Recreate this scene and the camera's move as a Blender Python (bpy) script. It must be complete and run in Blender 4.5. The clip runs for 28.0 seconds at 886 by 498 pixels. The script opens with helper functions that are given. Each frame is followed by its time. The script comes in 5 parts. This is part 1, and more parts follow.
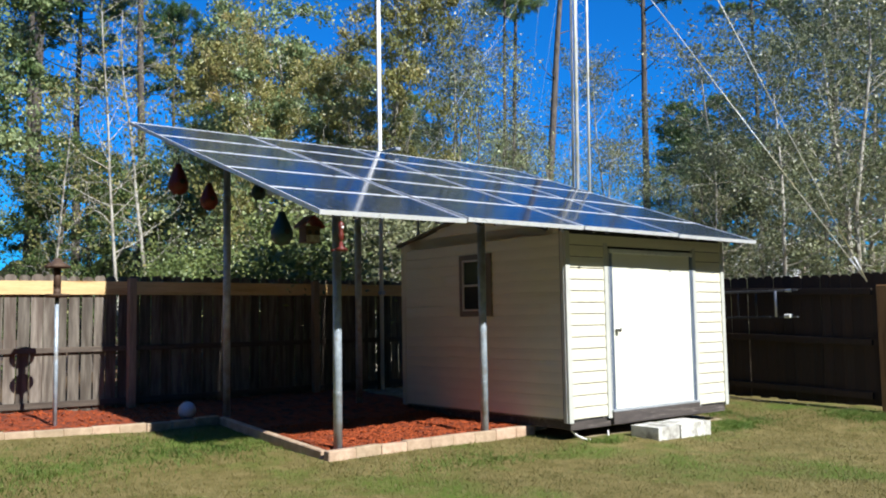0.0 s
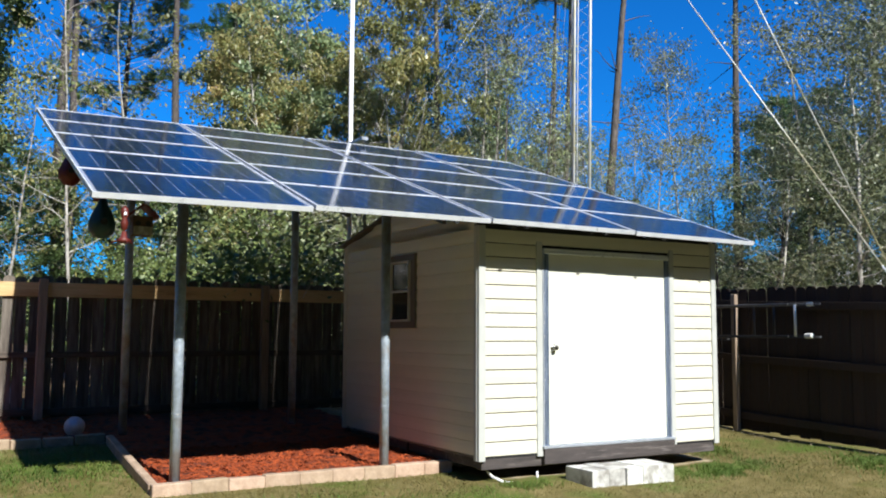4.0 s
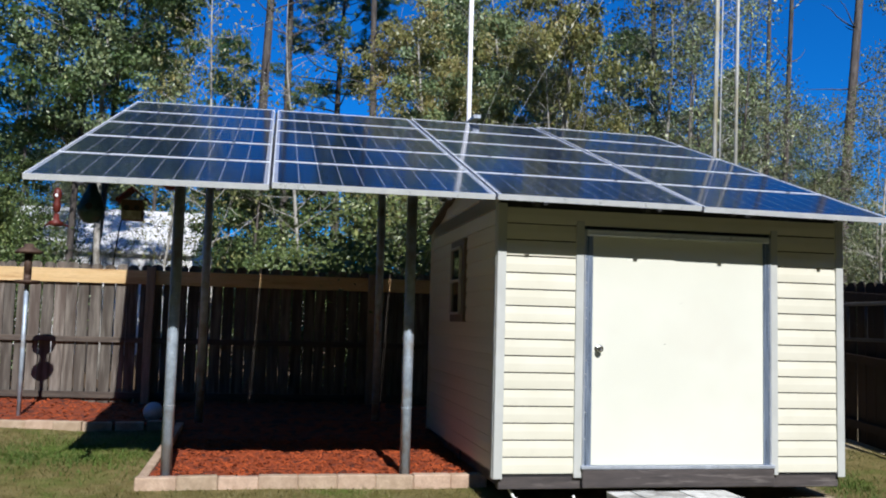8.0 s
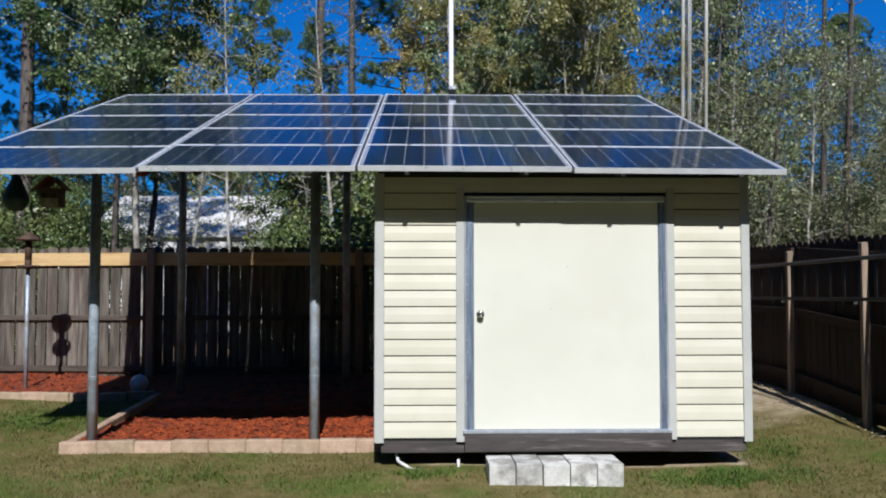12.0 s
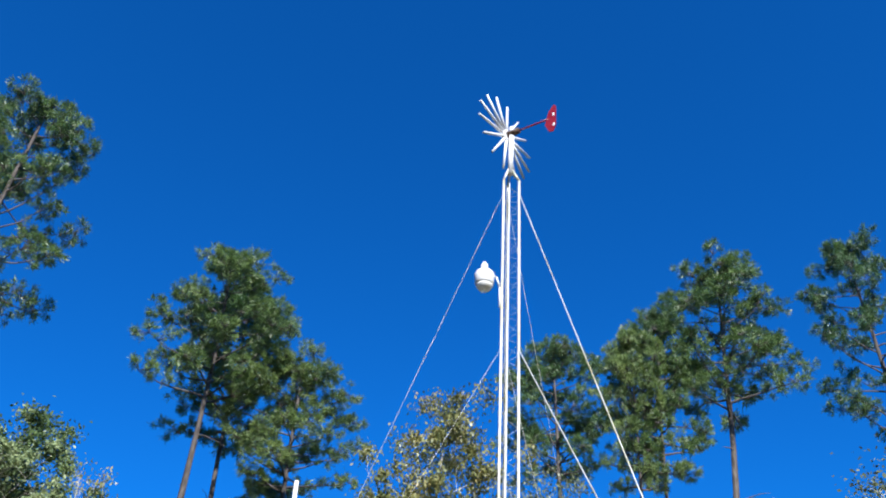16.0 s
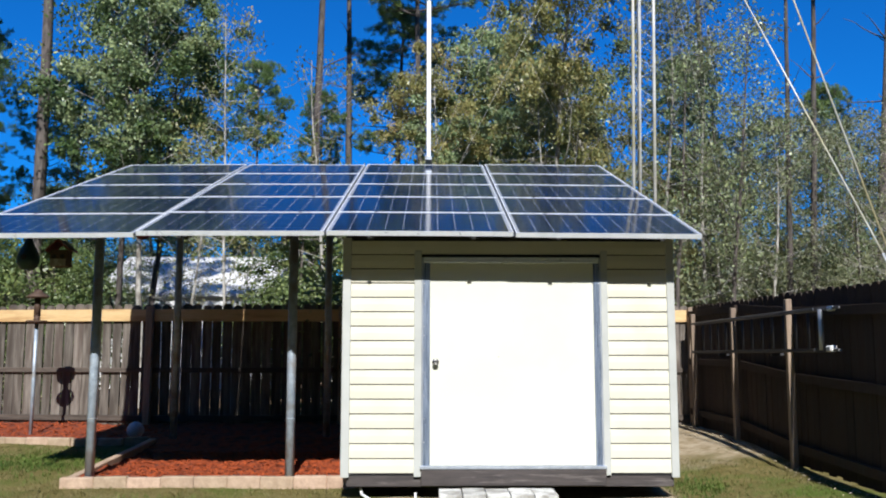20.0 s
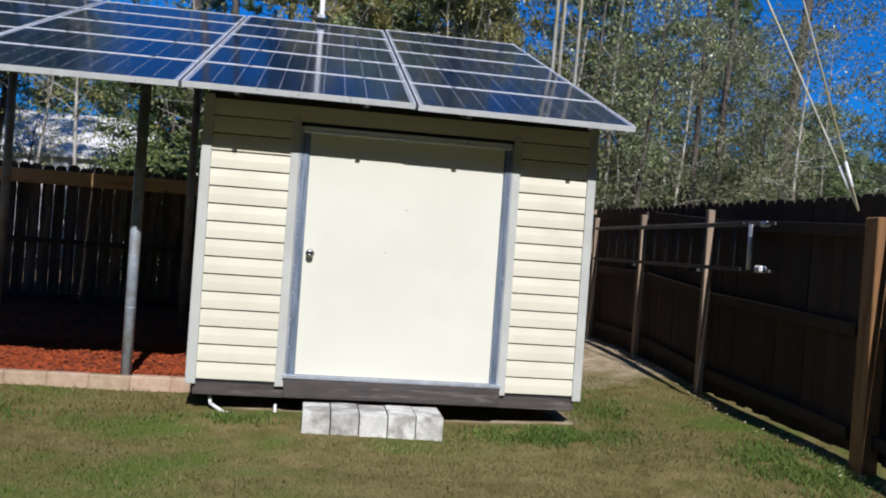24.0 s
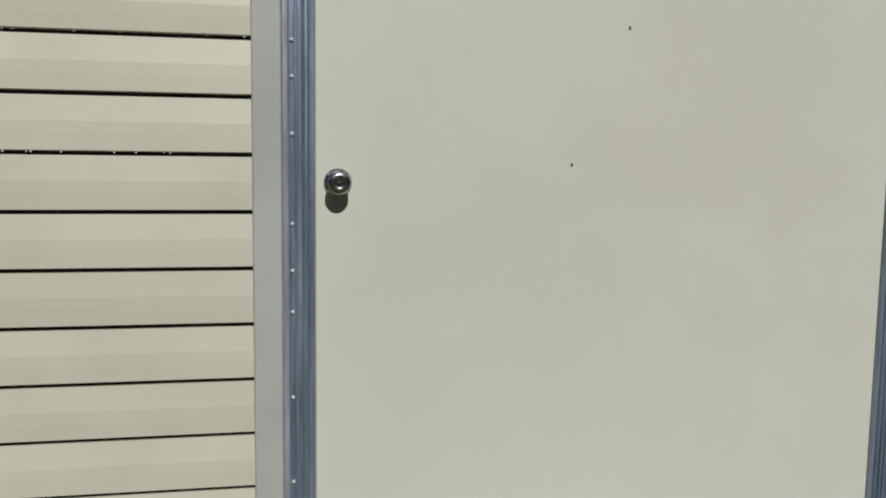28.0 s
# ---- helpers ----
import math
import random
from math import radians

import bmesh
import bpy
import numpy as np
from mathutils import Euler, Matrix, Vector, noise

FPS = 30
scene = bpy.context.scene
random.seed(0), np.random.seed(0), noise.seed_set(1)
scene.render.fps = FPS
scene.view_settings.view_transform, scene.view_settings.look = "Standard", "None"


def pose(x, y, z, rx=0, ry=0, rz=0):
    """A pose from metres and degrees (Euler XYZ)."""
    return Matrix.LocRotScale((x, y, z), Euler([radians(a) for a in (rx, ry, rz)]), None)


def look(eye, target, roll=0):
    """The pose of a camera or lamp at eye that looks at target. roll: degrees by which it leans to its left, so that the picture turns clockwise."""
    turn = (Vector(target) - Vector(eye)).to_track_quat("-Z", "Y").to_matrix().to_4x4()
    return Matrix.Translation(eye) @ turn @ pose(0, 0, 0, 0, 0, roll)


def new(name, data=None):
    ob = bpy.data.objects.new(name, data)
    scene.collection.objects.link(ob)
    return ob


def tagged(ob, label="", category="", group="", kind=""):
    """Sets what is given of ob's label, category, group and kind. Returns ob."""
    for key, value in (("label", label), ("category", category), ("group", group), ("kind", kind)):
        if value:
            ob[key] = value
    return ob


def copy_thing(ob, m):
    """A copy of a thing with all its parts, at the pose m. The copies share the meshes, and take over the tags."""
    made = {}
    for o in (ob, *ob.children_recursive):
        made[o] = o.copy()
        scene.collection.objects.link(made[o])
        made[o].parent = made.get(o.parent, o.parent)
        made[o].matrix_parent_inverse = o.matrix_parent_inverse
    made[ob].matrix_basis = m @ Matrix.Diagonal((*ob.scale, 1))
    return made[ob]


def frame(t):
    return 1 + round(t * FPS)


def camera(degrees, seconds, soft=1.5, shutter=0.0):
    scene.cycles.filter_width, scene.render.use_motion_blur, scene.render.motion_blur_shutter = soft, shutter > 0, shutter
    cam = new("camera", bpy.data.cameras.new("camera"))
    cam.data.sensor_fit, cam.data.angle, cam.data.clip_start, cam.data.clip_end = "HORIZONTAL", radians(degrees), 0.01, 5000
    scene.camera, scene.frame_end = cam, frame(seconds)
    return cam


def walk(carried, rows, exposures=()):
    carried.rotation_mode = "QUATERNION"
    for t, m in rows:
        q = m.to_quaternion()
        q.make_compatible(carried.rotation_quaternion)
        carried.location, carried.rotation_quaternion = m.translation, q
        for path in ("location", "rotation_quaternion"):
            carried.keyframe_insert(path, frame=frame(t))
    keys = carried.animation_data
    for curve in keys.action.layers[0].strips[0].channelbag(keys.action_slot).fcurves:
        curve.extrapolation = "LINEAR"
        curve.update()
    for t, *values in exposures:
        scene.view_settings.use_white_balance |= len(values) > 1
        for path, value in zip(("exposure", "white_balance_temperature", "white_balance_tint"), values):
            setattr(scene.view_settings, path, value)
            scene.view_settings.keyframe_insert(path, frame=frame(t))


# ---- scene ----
cam = camera(53.17, 28.0, soft=2.0)
PATH = [
    (0, (-7.415, -7.048, 1.482), (-6.171, -5.490, 1.641), -0.96),
    (0.5, (-6.975, -7.141, 1.468), (-5.732, -5.581, 1.611), -0.85),
    (1, (-6.568, -7.229, 1.463), (-5.325, -5.670, 1.617), -0.14),
    (1.5, (-6.186, -7.269, 1.462), (-4.967, -5.693, 1.635), 0.40),
    (2, (-5.814, -7.217, 1.462), (-4.643, -5.605, 1.642), 0.16),
    (2.5, (-5.453, -7.132, 1.465), (-4.340, -5.480, 1.652), 0.01),
    (3, (-5.113, -7.037, 1.469), (-4.051, -5.354, 1.657), -0.59),
    (3.5, (-4.749, -7.039, 1.469), (-3.735, -5.326, 1.657), -0.21),
    (5.5, (-3.350, -7.097, 1.457), (-2.500, -5.296, 1.644), 0.69),
    (6, (-2.966, -7.050, 1.462), (-2.228, -5.200, 1.645), 0.66),
    (6.5, (-2.655, -7.056, 1.472), (-2.023, -5.166, 1.647), 0.57),
    (7, (-2.334, -6.964, 1.487), (-1.819, -5.039, 1.659), 0.82),
    (7.5, (-2.029, -6.904, 1.498), (-1.604, -4.957, 1.666), 1.33),
    (8, (-1.767, -6.902, 1.505), (-1.397, -4.943, 1.670), 1.54),
    (8.5, (-1.490, -6.969, 1.501), (-1.156, -5.004, 1.663), 1.43),
    (9, (-1.151, -7.058, 1.498), (-0.869, -5.085, 1.658), 1.73),
    (9.5, (-0.806, -7.155, 1.492), (-0.577, -5.174, 1.647), 1.39),
    (10, (-0.462, -7.204, 1.481), (-0.296, -5.217, 1.627), 1.49),
    (10.5, (-0.162, -7.229, 1.464), (-0.045, -5.237, 1.598), 0.89),
    (11, (0.096, -7.247, 1.454), (0.165, -5.252, 1.573), 0.47),
    (11.5, (0.234, -7.240, 1.464), (0.275, -5.243, 1.562), -0.08),
    (13.5, (0.805, -7.526, 1.580), (0.966, -5.567, 1.948), 0.69),
    (14, (0.837, -7.656, 1.591), (1.123, -5.779, 2.220), 0.65),
    (14.5, (0.805, -7.826, 1.577), (1.096, -6.063, 2.476), 1.55),
    (15, (0.804, -8.023, 1.540), (1.067, -6.380, 2.650), 2.27),
    (15.5, (0.811, -8.144, 1.500), (1.058, -6.570, 2.708), 2.54),
    (16, (0.812, -8.211, 1.472), (1.056, -6.644, 2.691), 2.56),
    (16.5, (0.813, -8.236, 1.456), (1.056, -6.666, 2.671), 2.38),
    (17, (0.822, -8.233, 1.453), (1.060, -6.656, 2.659), 1.86),
    (17.5, (0.824, -8.175, 1.456), (1.059, -6.582, 2.643), 0.98),
    (18, (0.841, -8.107, 1.475), (1.079, -6.454, 2.576), 0.14),
    (18.5, (0.833, -8.022, 1.477), (1.075, -6.273, 2.416), -0.62),
    (18.9, (0.813, -8.016, 1.455), (1.071, -6.177, 2.197), -0.73),
    (19, (0.810, -8.030, 1.447), (1.071, -6.169, 2.134), -0.58),
    (19.5, (0.817, -8.163, 1.408), (1.028, -6.220, 1.833), -0.46),
    (20, (0.801, -8.239, 1.381), (0.827, -6.254, 1.621), 0.04),
    (20.5, (0.713, -8.286, 1.362), (0.437, -6.310, 1.509), 0.74),
    (22.5, (0.858, -7.956, 1.443), (0.394, -6.016, 1.587), 1.80),
    (23, (0.845, -7.729, 1.462), (0.664, -5.745, 1.641), 2.42),
    (23.5, (0.854, -7.382, 1.464), (0.965, -5.389, 1.588), 2.82),
    (24, (0.872, -6.888, 1.445), (1.159, -4.909, 1.441), 4.09),
    (24.5, (0.865, -6.393, 1.447), (1.113, -4.410, 1.395), 3.76),
    (25, (0.789, -5.889, 1.455), (0.898, -3.892, 1.485), 2.87),
    (25.5, (0.734, -5.297, 1.442), (0.759, -3.297, 1.411), 2.23),
    (26, (0.757, -4.658, 1.413), (0.729, -2.659, 1.482), 1.79),
    (26.5, (0.781, -3.979, 1.375), (0.800, -1.980, 1.446), 2.18),
    (27, (0.869, -3.336, 1.349), (0.980, -1.339, 1.297), 2.50),
    (27.5, (0.801, -2.722, 1.387), (1.106, -0.754, 1.210), 2.50),
    (28, (0.687, -2.129, 1.403), (1.066, -0.178, 1.183), 0.77),
]
EXPOSURES = [(0, 0.77, 6450, 9.5), (3, 0.75, 6450, 9.5), (6, 0.42, 6250, 11.5), (8, 0.22, 6150, 13), (11, 0.1, 6150, 13), (13.5, 0, 6200, 12.5), (14, 0.02, 6000, 12), (15.1, 0.0, 5950, 12), (16, 0.88, 6250, 11.5), (17, 1.26, 6450, 10), (18, 1.32, 6550, 10), (19, 1.27, 6450, 11), (20, 0.42, 6300, 12), (22.5, 0.25, 6300, 14), (24, 0.05, 6250, 15), (25, -0.12, 6250, 15), (26, -0.45, 6300, 14), (27, -0.75, 6400, 12), (28, -0.83, 6450, 10)]
walk(cam, [(t, look(eye, target, roll)) for t, eye, target, roll in PATH], EXPOSURES)

# ---- light ----
SUN_EL, SUN_AZ = 41.0, 2.5
world = bpy.data.worlds.new("sky")
scene.world = world
world.use_nodes = True
wn = world.node_tree.nodes
sky = wn.new("ShaderNodeTexSky")
sky.sky_type = "NISHITA"
sky.sun_disc = False
sky.sun_elevation = radians(SUN_EL)
sky.sun_rotation = radians(180 - SUN_AZ)
sky.air_density, sky.dust_density, sky.ozone_density = 1.0, 0.3, 1.6
tint = wn.new("ShaderNodeMix")
tint.data_type, tint.blend_type = "RGBA", "MULTIPLY"
tint.inputs[0].default_value = 1.0
tint.inputs[7].default_value = (0.05, 0.625, 1.41, 1)
world.node_tree.links.new(sky.outputs[0], tint.inputs[6])
world.node_tree.links.new(tint.outputs[2], wn["Background"].inputs[0])
wn["Background"].inputs[1].default_value = 0.070
sun_data = bpy.data.lights.new("sun", "SUN")
sun_data.energy, sun_data.angle, sun_data.color = 5.0, radians(0.55), (1.0, 0.975, 0.91)
sun = new("sun", sun_data)
sun.matrix_world = look((40 * math.sin(radians(SUN_AZ)), -40 * math.cos(radians(SUN_EL)) * math.cos(radians(SUN_AZ)), 40 * math.sin(radians(SUN_EL))), (0, 0, 0))


# ---- materials ----
def mat(name, c1, c2, scale=6.0, rough=0.7, metal=0.0, bump=0.2, fine=60.0, stretch=(1, 1, 1), rand=0.0, c3=None, amount3=0.5,
        scale3=1.5, spec=0.5, coat=0.0, rough_var=0.1, island=0.0, hue=0.0, grain_dark=0.86, grain_light=1.1):
    """A surface with large stains, fine grain, relief and a difference from piece to piece."""
    m = bpy.data.materials.new(name)
    m.use_nodes = True
    n, l = m.node_tree.nodes, m.node_tree.links
    b = n["Principled BSDF"]
    tc, mp, info = n.new("ShaderNodeTexCoord"), n.new("ShaderNodeMapping"), n.new("ShaderNodeObjectInfo")
    l.new(tc.outputs["Object"], mp.inputs["Vector"])
    mp.inputs["Scale"].default_value = stretch
    off = n.new("ShaderNodeMath")
    off.operation = "MULTIPLY"
    off.inputs[1].default_value = 37.0
    l.new(info.outputs["Random"], off.inputs[0])
    l.new(off.outputs[0], mp.inputs["Location"])

    def tex(sc, detail, lo, hi):
        t, r = n.new("ShaderNodeTexNoise"), n.new("ShaderNodeMapRange")
        t.inputs["Scale"].default_value, t.inputs["Detail"].default_value, t.inputs["Roughness"].default_value = sc, detail, 0.6
        l.new(mp.outputs[0], t.inputs["Vector"])
        l.new(t.outputs[0], r.inputs[0])
        r.inputs[1].default_value, r.inputs[2].default_value = lo, hi
        return t, r

    def mix(fac, a, c, mode="MIX"):
        x = n.new("ShaderNodeMix")
        x.data_type, x.blend_type = "RGBA", mode
        if isinstance(fac, float):
            x.inputs[0].default_value = fac
        else:
            l.new(fac, x.inputs[0])
        for sock, v in ((x.inputs[6], a), (x.inputs[7], c)):
            if isinstance(v, tuple):
                sock.default_value = (*v, 1)
            else:
                l.new(v, sock)
        return x.outputs[2]

    _, big = tex(scale, 5, 0.35, 0.65)
    grain, g = tex(fine, 4, 0.3, 0.7)
    colour = mix(big.outputs[0], c1, c2)
    if c3:
        _, third = tex(scale3, 4, 0.62 - amount3 * 0.3, 0.72 - amount3 * 0.2)
        colour = mix(third.outputs[0], colour, c3)
    dark = n.new("ShaderNodeMapRange")
    l.new(g.outputs[0], dark.inputs[0])
    dark.inputs[3].default_value, dark.inputs[4].default_value = grain_dark, grain_light
    hs = n.new("ShaderNodeHueSaturation")
    l.new(colour, hs.inputs["Color"])
    l.new(dark.outputs[0], hs.inputs["Value"])
    colour = hs.outputs[0]
    if rand or island:
        v = n.new("ShaderNodeMapRange")
        if island:
            geo = n.new("ShaderNodeNewGeometry")
            l.new(geo.outputs["Random Per Island"], v.inputs[0])
        else:
            l.new(info.outputs["Random"], v.inputs[0])
        k = rand or island
        v.inputs[3].default_value, v.inputs[4].default_value = 1 - k, 1 + k
        h2 = n.new("ShaderNodeHueSaturation")
        l.new(colour, h2.inputs["Color"])
        l.new(v.outputs[0], h2.inputs["Value"])
        if hue:
            hv = n.new("ShaderNodeMapRange")
            l.new(v.outputs[0], hv.inputs[0])
            hv.inputs[1].default_value, hv.inputs[2].default_value = 1 - k, 1 + k
            hv.inputs[3].default_value, hv.inputs[4].default_value = 0.5 + hue, 0.5 - hue
            l.new(hv.outputs[0], h2.inputs["Hue"])
        colour = h2.outputs[0]
    l.new(colour, b.inputs["Base Color"])
    rr = n.new("ShaderNodeMapRange")
    l.new(big.outputs[0], rr.inputs[0])
    rr.inputs[3].default_value, rr.inputs[4].default_value = max(0.02, rough - rough_var), min(1, rough + rough_var)
    l.new(rr.outputs[0], b.inputs["Roughness"])
    b.inputs["Metallic"].default_value = metal
    b.inputs["Specular IOR Level"].default_value = spec
    b.inputs["Coat Weight"].default_value = coat
    b.inputs["Coat Roughness"].default_value = 0.03
    if bump:
        bp = n.new("ShaderNodeBump")
        bp.inputs["Strength"].default_value, bp.inputs["Distance"].default_value = bump, 0.01
        l.new(grain.outputs[0], bp.inputs["Height"])
        l.new(bp.outputs[0], b.inputs["Normal"])
    return m


def leaf_mat(name, stops, pass_light=0.28, rough=0.4, patch=0.9):
    """Leaves: a colour for each leaf, some light through them."""
    m = bpy.data.materials.new(name)
    m.use_nodes = True
    n, l = m.node_tree.nodes, m.node_tree.links
    b, out = n["Principled BSDF"], n["Material Output"]
    geo, ramp, info = n.new("ShaderNodeNewGeometry"), n.new("ShaderNodeValToRGB"), n.new("ShaderNodeObjectInfo")
    el = ramp.color_ramp.elements
    while len(el) < len(stops):
        el.new(0.5)
    for e, (p, c) in zip(el, stops):
        e.position, e.color = p, (*c, 1)
    hs, v = n.new("ShaderNodeHueSaturation"), n.new("ShaderNodeMapRange")
    tc, blot, mix_in = n.new("ShaderNodeTexCoord"), n.new("ShaderNodeTexNoise"), n.new("ShaderNodeMath")
    l.new(tc.outputs["Object"], blot.inputs["Vector"])
    blot.inputs["Scale"].default_value, blot.inputs["Detail"].default_value = patch, 2
    mix_in.operation = "MULTIPLY_ADD"
    l.new(blot.outputs[0], mix_in.inputs[0])
    mix_in.inputs[1].default_value = 1.3
    add = n.new("ShaderNodeMath")
    add.operation = "MULTIPLY_ADD"
    l.new(geo.outputs["Random Per Island"], add.inputs[0])
    add.inputs[1].default_value, add.inputs[2].default_value = 0.55, -0.42
    l.new(add.outputs[0], mix_in.inputs[2])
    l.new(mix_in.outputs[0], ramp.inputs[0])
    l.new(info.outputs["Random"], v.inputs[0])
    v.inputs[3].default_value, v.inputs[4].default_value = 0.75, 1.25
    l.new(v.outputs[0], hs.inputs["Value"])
    h = n.new("ShaderNodeMapRange")
    l.new(info.outputs["Random"], h.inputs[0])
    h.inputs[3].default_value, h.inputs[4].default_value = 0.52, 0.475
    l.new(h.outputs[0], hs.inputs["Hue"])
    l.new(ramp.outputs[0], hs.inputs["Color"])
    l.new(hs.outputs[0], b.inputs["Base Color"])
    b.inputs["Roughness"].default_value = rough
    tr, mx = n.new("ShaderNodeBsdfTranslucent"), n.new("ShaderNodeMixShader")
    l.new(hs.outputs[0], tr.inputs[0])
    mx.inputs[0].default_value = pass_light
    l.new(b.outputs[0], mx.inputs[1])
    l.new(tr.outputs[0], mx.inputs[2])
    l.new(mx.outputs[0], out.inputs[0])
    return m


M_SIDING = mat("siding cream", (0.65, 0.63, 0.515), (0.685, 0.665, 0.55), 3, 0.42, bump=0.02, fine=140, rand=0.03, grain_dark=0.985, grain_light=1.01, c3=(0.56, 0.52, 0.42), amount3=0.0, scale3=0.9)
M_TRIM = mat("trim grey beige", (0.46, 0.475, 0.45), (0.51, 0.525, 0.50), 4, 0.45, bump=0.03, fine=150, rand=0.02, grain_dark=0.98, grain_light=1.015)
M_DOOR = mat("door off white", (0.685, 0.69, 0.60), (0.72, 0.725, 0.635), 1.2, 0.4, bump=0.015, fine=90, grain_dark=0.988, grain_light=1.006, c3=(0.68, 0.675, 0.585), amount3=0.15, scale3=0.7)
M_ALU = mat("aluminium", (0.40, 0.44, 0.50), (0.50, 0.54, 0.60), 9, 0.38, 0.45, 0.05, 60, stretch=(4, 4, 0.5))
M_STEEL = mat("galvanised steel", (0.285, 0.345, 0.42), (0.44, 0.515, 0.595), 14, 0.45, 0.25, 0.08, 90, rand=0.06, c3=(0.30, 0.30, 0.30), amount3=0.4, scale3=5)
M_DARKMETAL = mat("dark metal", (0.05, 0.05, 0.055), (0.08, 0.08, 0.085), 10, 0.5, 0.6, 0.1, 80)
M_RAIL = mat("dull ladder rail", (0.13, 0.125, 0.125), (0.22, 0.21, 0.21), 7, 0.6, 0.3, 0.1, 60)
M_CHANNEL = mat("blue-grey channel", (0.20, 0.26, 0.36), (0.36, 0.43, 0.55), 7, 0.34, 0.55, 0.06, 50, stretch=(6, 6, 0.35))
M_WHITEPIPE = mat("white pipe", (0.74, 0.75, 0.76), (0.80, 0.81, 0.82), 5, 0.4, bump=0.03, fine=80)
M_TOWER = mat("tower steel", (0.62, 0.62, 0.58), (0.74, 0.74, 0.71), 3, 0.5, 0.3, 0.08, 60, c3=(0.50, 0.45, 0.28), amount3=0.5, scale3=1.2)
M_CHROME = mat("satin chrome", (0.42, 0.41, 0.40), (0.50, 0.49, 0.48), 20, 0.27, 1.0, 0.0, 80, rough_var=0.03)
M_CELL = mat("solar cell", (0.008, 0.018, 0.045), (0.013, 0.030, 0.072), 26, 0.10, 0.0, 0.0, 40, rand=0.16, spec=0.8, rough_var=0.02)
M_BACK = mat("backsheet white", (0.34, 0.37, 0.44), (0.40, 0.43, 0.50), 8, 0.08, bump=0.0, rough_var=0.02)
M_FRAME = mat("panel frame", (0.70, 0.74, 0.78), (0.80, 0.83, 0.86), 9, 0.35, 0.25, 0.03, 120)
M_OLDWOOD = mat("weathered picket", (0.078, 0.064, 0.052), (0.205, 0.180, 0.152), 5, 0.85, bump=0.3, fine=24, stretch=(4, 4, 0.4), rand=0.36, hue=0.006, c3=(0.075, 0.058, 0.046), amount3=0.5, scale3=3)
# Brown taken near black: the side fence's shade is put into its colour.
M_SHADEWOOD = mat("shaded picket brown", (0.023, 0.012, 0.008), (0.046, 0.026, 0.017), 5, 0.85, bump=0.5, fine=38, stretch=(7, 7, 0.6), rand=0.25, c3=(0.03, 0.02, 0.015), amount3=0.5, scale3=3)
M_NEWWOOD = mat("new yellow pine", (0.62, 0.42, 0.19), (0.72, 0.52, 0.27), 4, 0.65, bump=0.25, fine=30, stretch=(0.6, 7, 7), rand=0.06, c3=(0.48, 0.29, 0.12), amount3=0.35, scale3=2)
M_POSTWOOD = mat("golden post wood", (0.20, 0.122, 0.034), (0.28, 0.178, 0.055), 4, 0.7, bump=0.3, fine=30, stretch=(7, 7, 0.6), rand=0.08, c3=(0.22, 0.11, 0.045), amount3=0.4, scale3=2)
M_CORNERPOST = mat("orange-brown post wood", (0.20, 0.098, 0.036), (0.29, 0.150, 0.060), 4, 0.7, bump=0.3, fine=30, stretch=(7, 7, 0.6), c3=(0.14, 0.065, 0.025), amount3=0.4, scale3=2)
M_GREYPOST = mat("grey post wood", (0.22, 0.16, 0.115), (0.36, 0.275, 0.20), 4, 0.8, bump=0.4, fine=34, stretch=(7, 7, 0.6), rand=0.15)
M_RAILWOOD = mat("dark rail wood", (0.055, 0.042, 0.033), (0.115, 0.092, 0.074), 5, 0.85, bump=0.3, fine=30, stretch=(0.6, 6, 6), rand=0.12)
M_SKID = mat("dark skid timber", (0.045, 0.038, 0.037), (0.085, 0.072, 0.068), 5, 0.8, bump=0.4, fine=30, stretch=(0.6, 6, 6), c3=(0.16, 0.14, 0.13), amount3=0.2, scale3=4)
M_BRICK = mat("edging block", (0.37, 0.265, 0.18), (0.50, 0.375, 0.27), 9, 0.85, bump=0.5, fine=70, rand=0.14, hue=0.01, c3=(0.36, 0.26, 0.18), amount3=0.35, scale3=6)
M_CONC = mat("concrete block", (0.50, 0.50, 0.47), (0.66, 0.66, 0.63), 7, 0.9, bump=0.4, fine=90, rand=0.22, c3=(0.30, 0.29, 0.265), amount3=0.5, scale3=5)
M_MULCH = mat("red mulch", (0.185, 0.031, 0.007), (0.31, 0.056, 0.011), 16, 0.9, bump=1.0, fine=55, c3=(0.08, 0.018, 0.009), amount3=0.5, scale3=9)
M_CHIP = mat("mulch chip", (0.21, 0.036, 0.007), (0.35, 0.066, 0.013), 9, 0.9, bump=0.3, fine=60, island=0.4)
M_ROOF = mat("shingle grey", (0.10, 0.10, 0.10), (0.16, 0.16, 0.155), 12, 0.9, bump=0.5, fine=60)
M_FARROOF = mat("far roof pale", (0.62, 0.62, 0.62), (0.70, 0.70, 0.70), 2, 0.9, bump=0.2, fine=20)
M_DARK = mat("near black", (0.02, 0.02, 0.022), (0.03, 0.03, 0.032), 4, 0.9)
M_SHUTTER = mat("shutter taupe", (0.12, 0.105, 0.09), (0.15, 0.13, 0.115), 5, 0.6, bump=0.1)
M_VINYL = mat("white vinyl", (0.72, 0.72, 0.70), (0.77, 0.77, 0.75), 5, 0.4, bump=0.03)
M_HOUSE = mat("far white siding", (0.74, 0.74, 0.73), (0.80, 0.80, 0.79), 1, 0.6, bump=0.05, fine=12)
# Birdhouse red, teal and brown are darkened: the roof's shade is in them.
M_RED = mat("red gourd", (0.09, 0.012, 0.008), (0.14, 0.02, 0.012), 9, 0.5, bump=0.1)
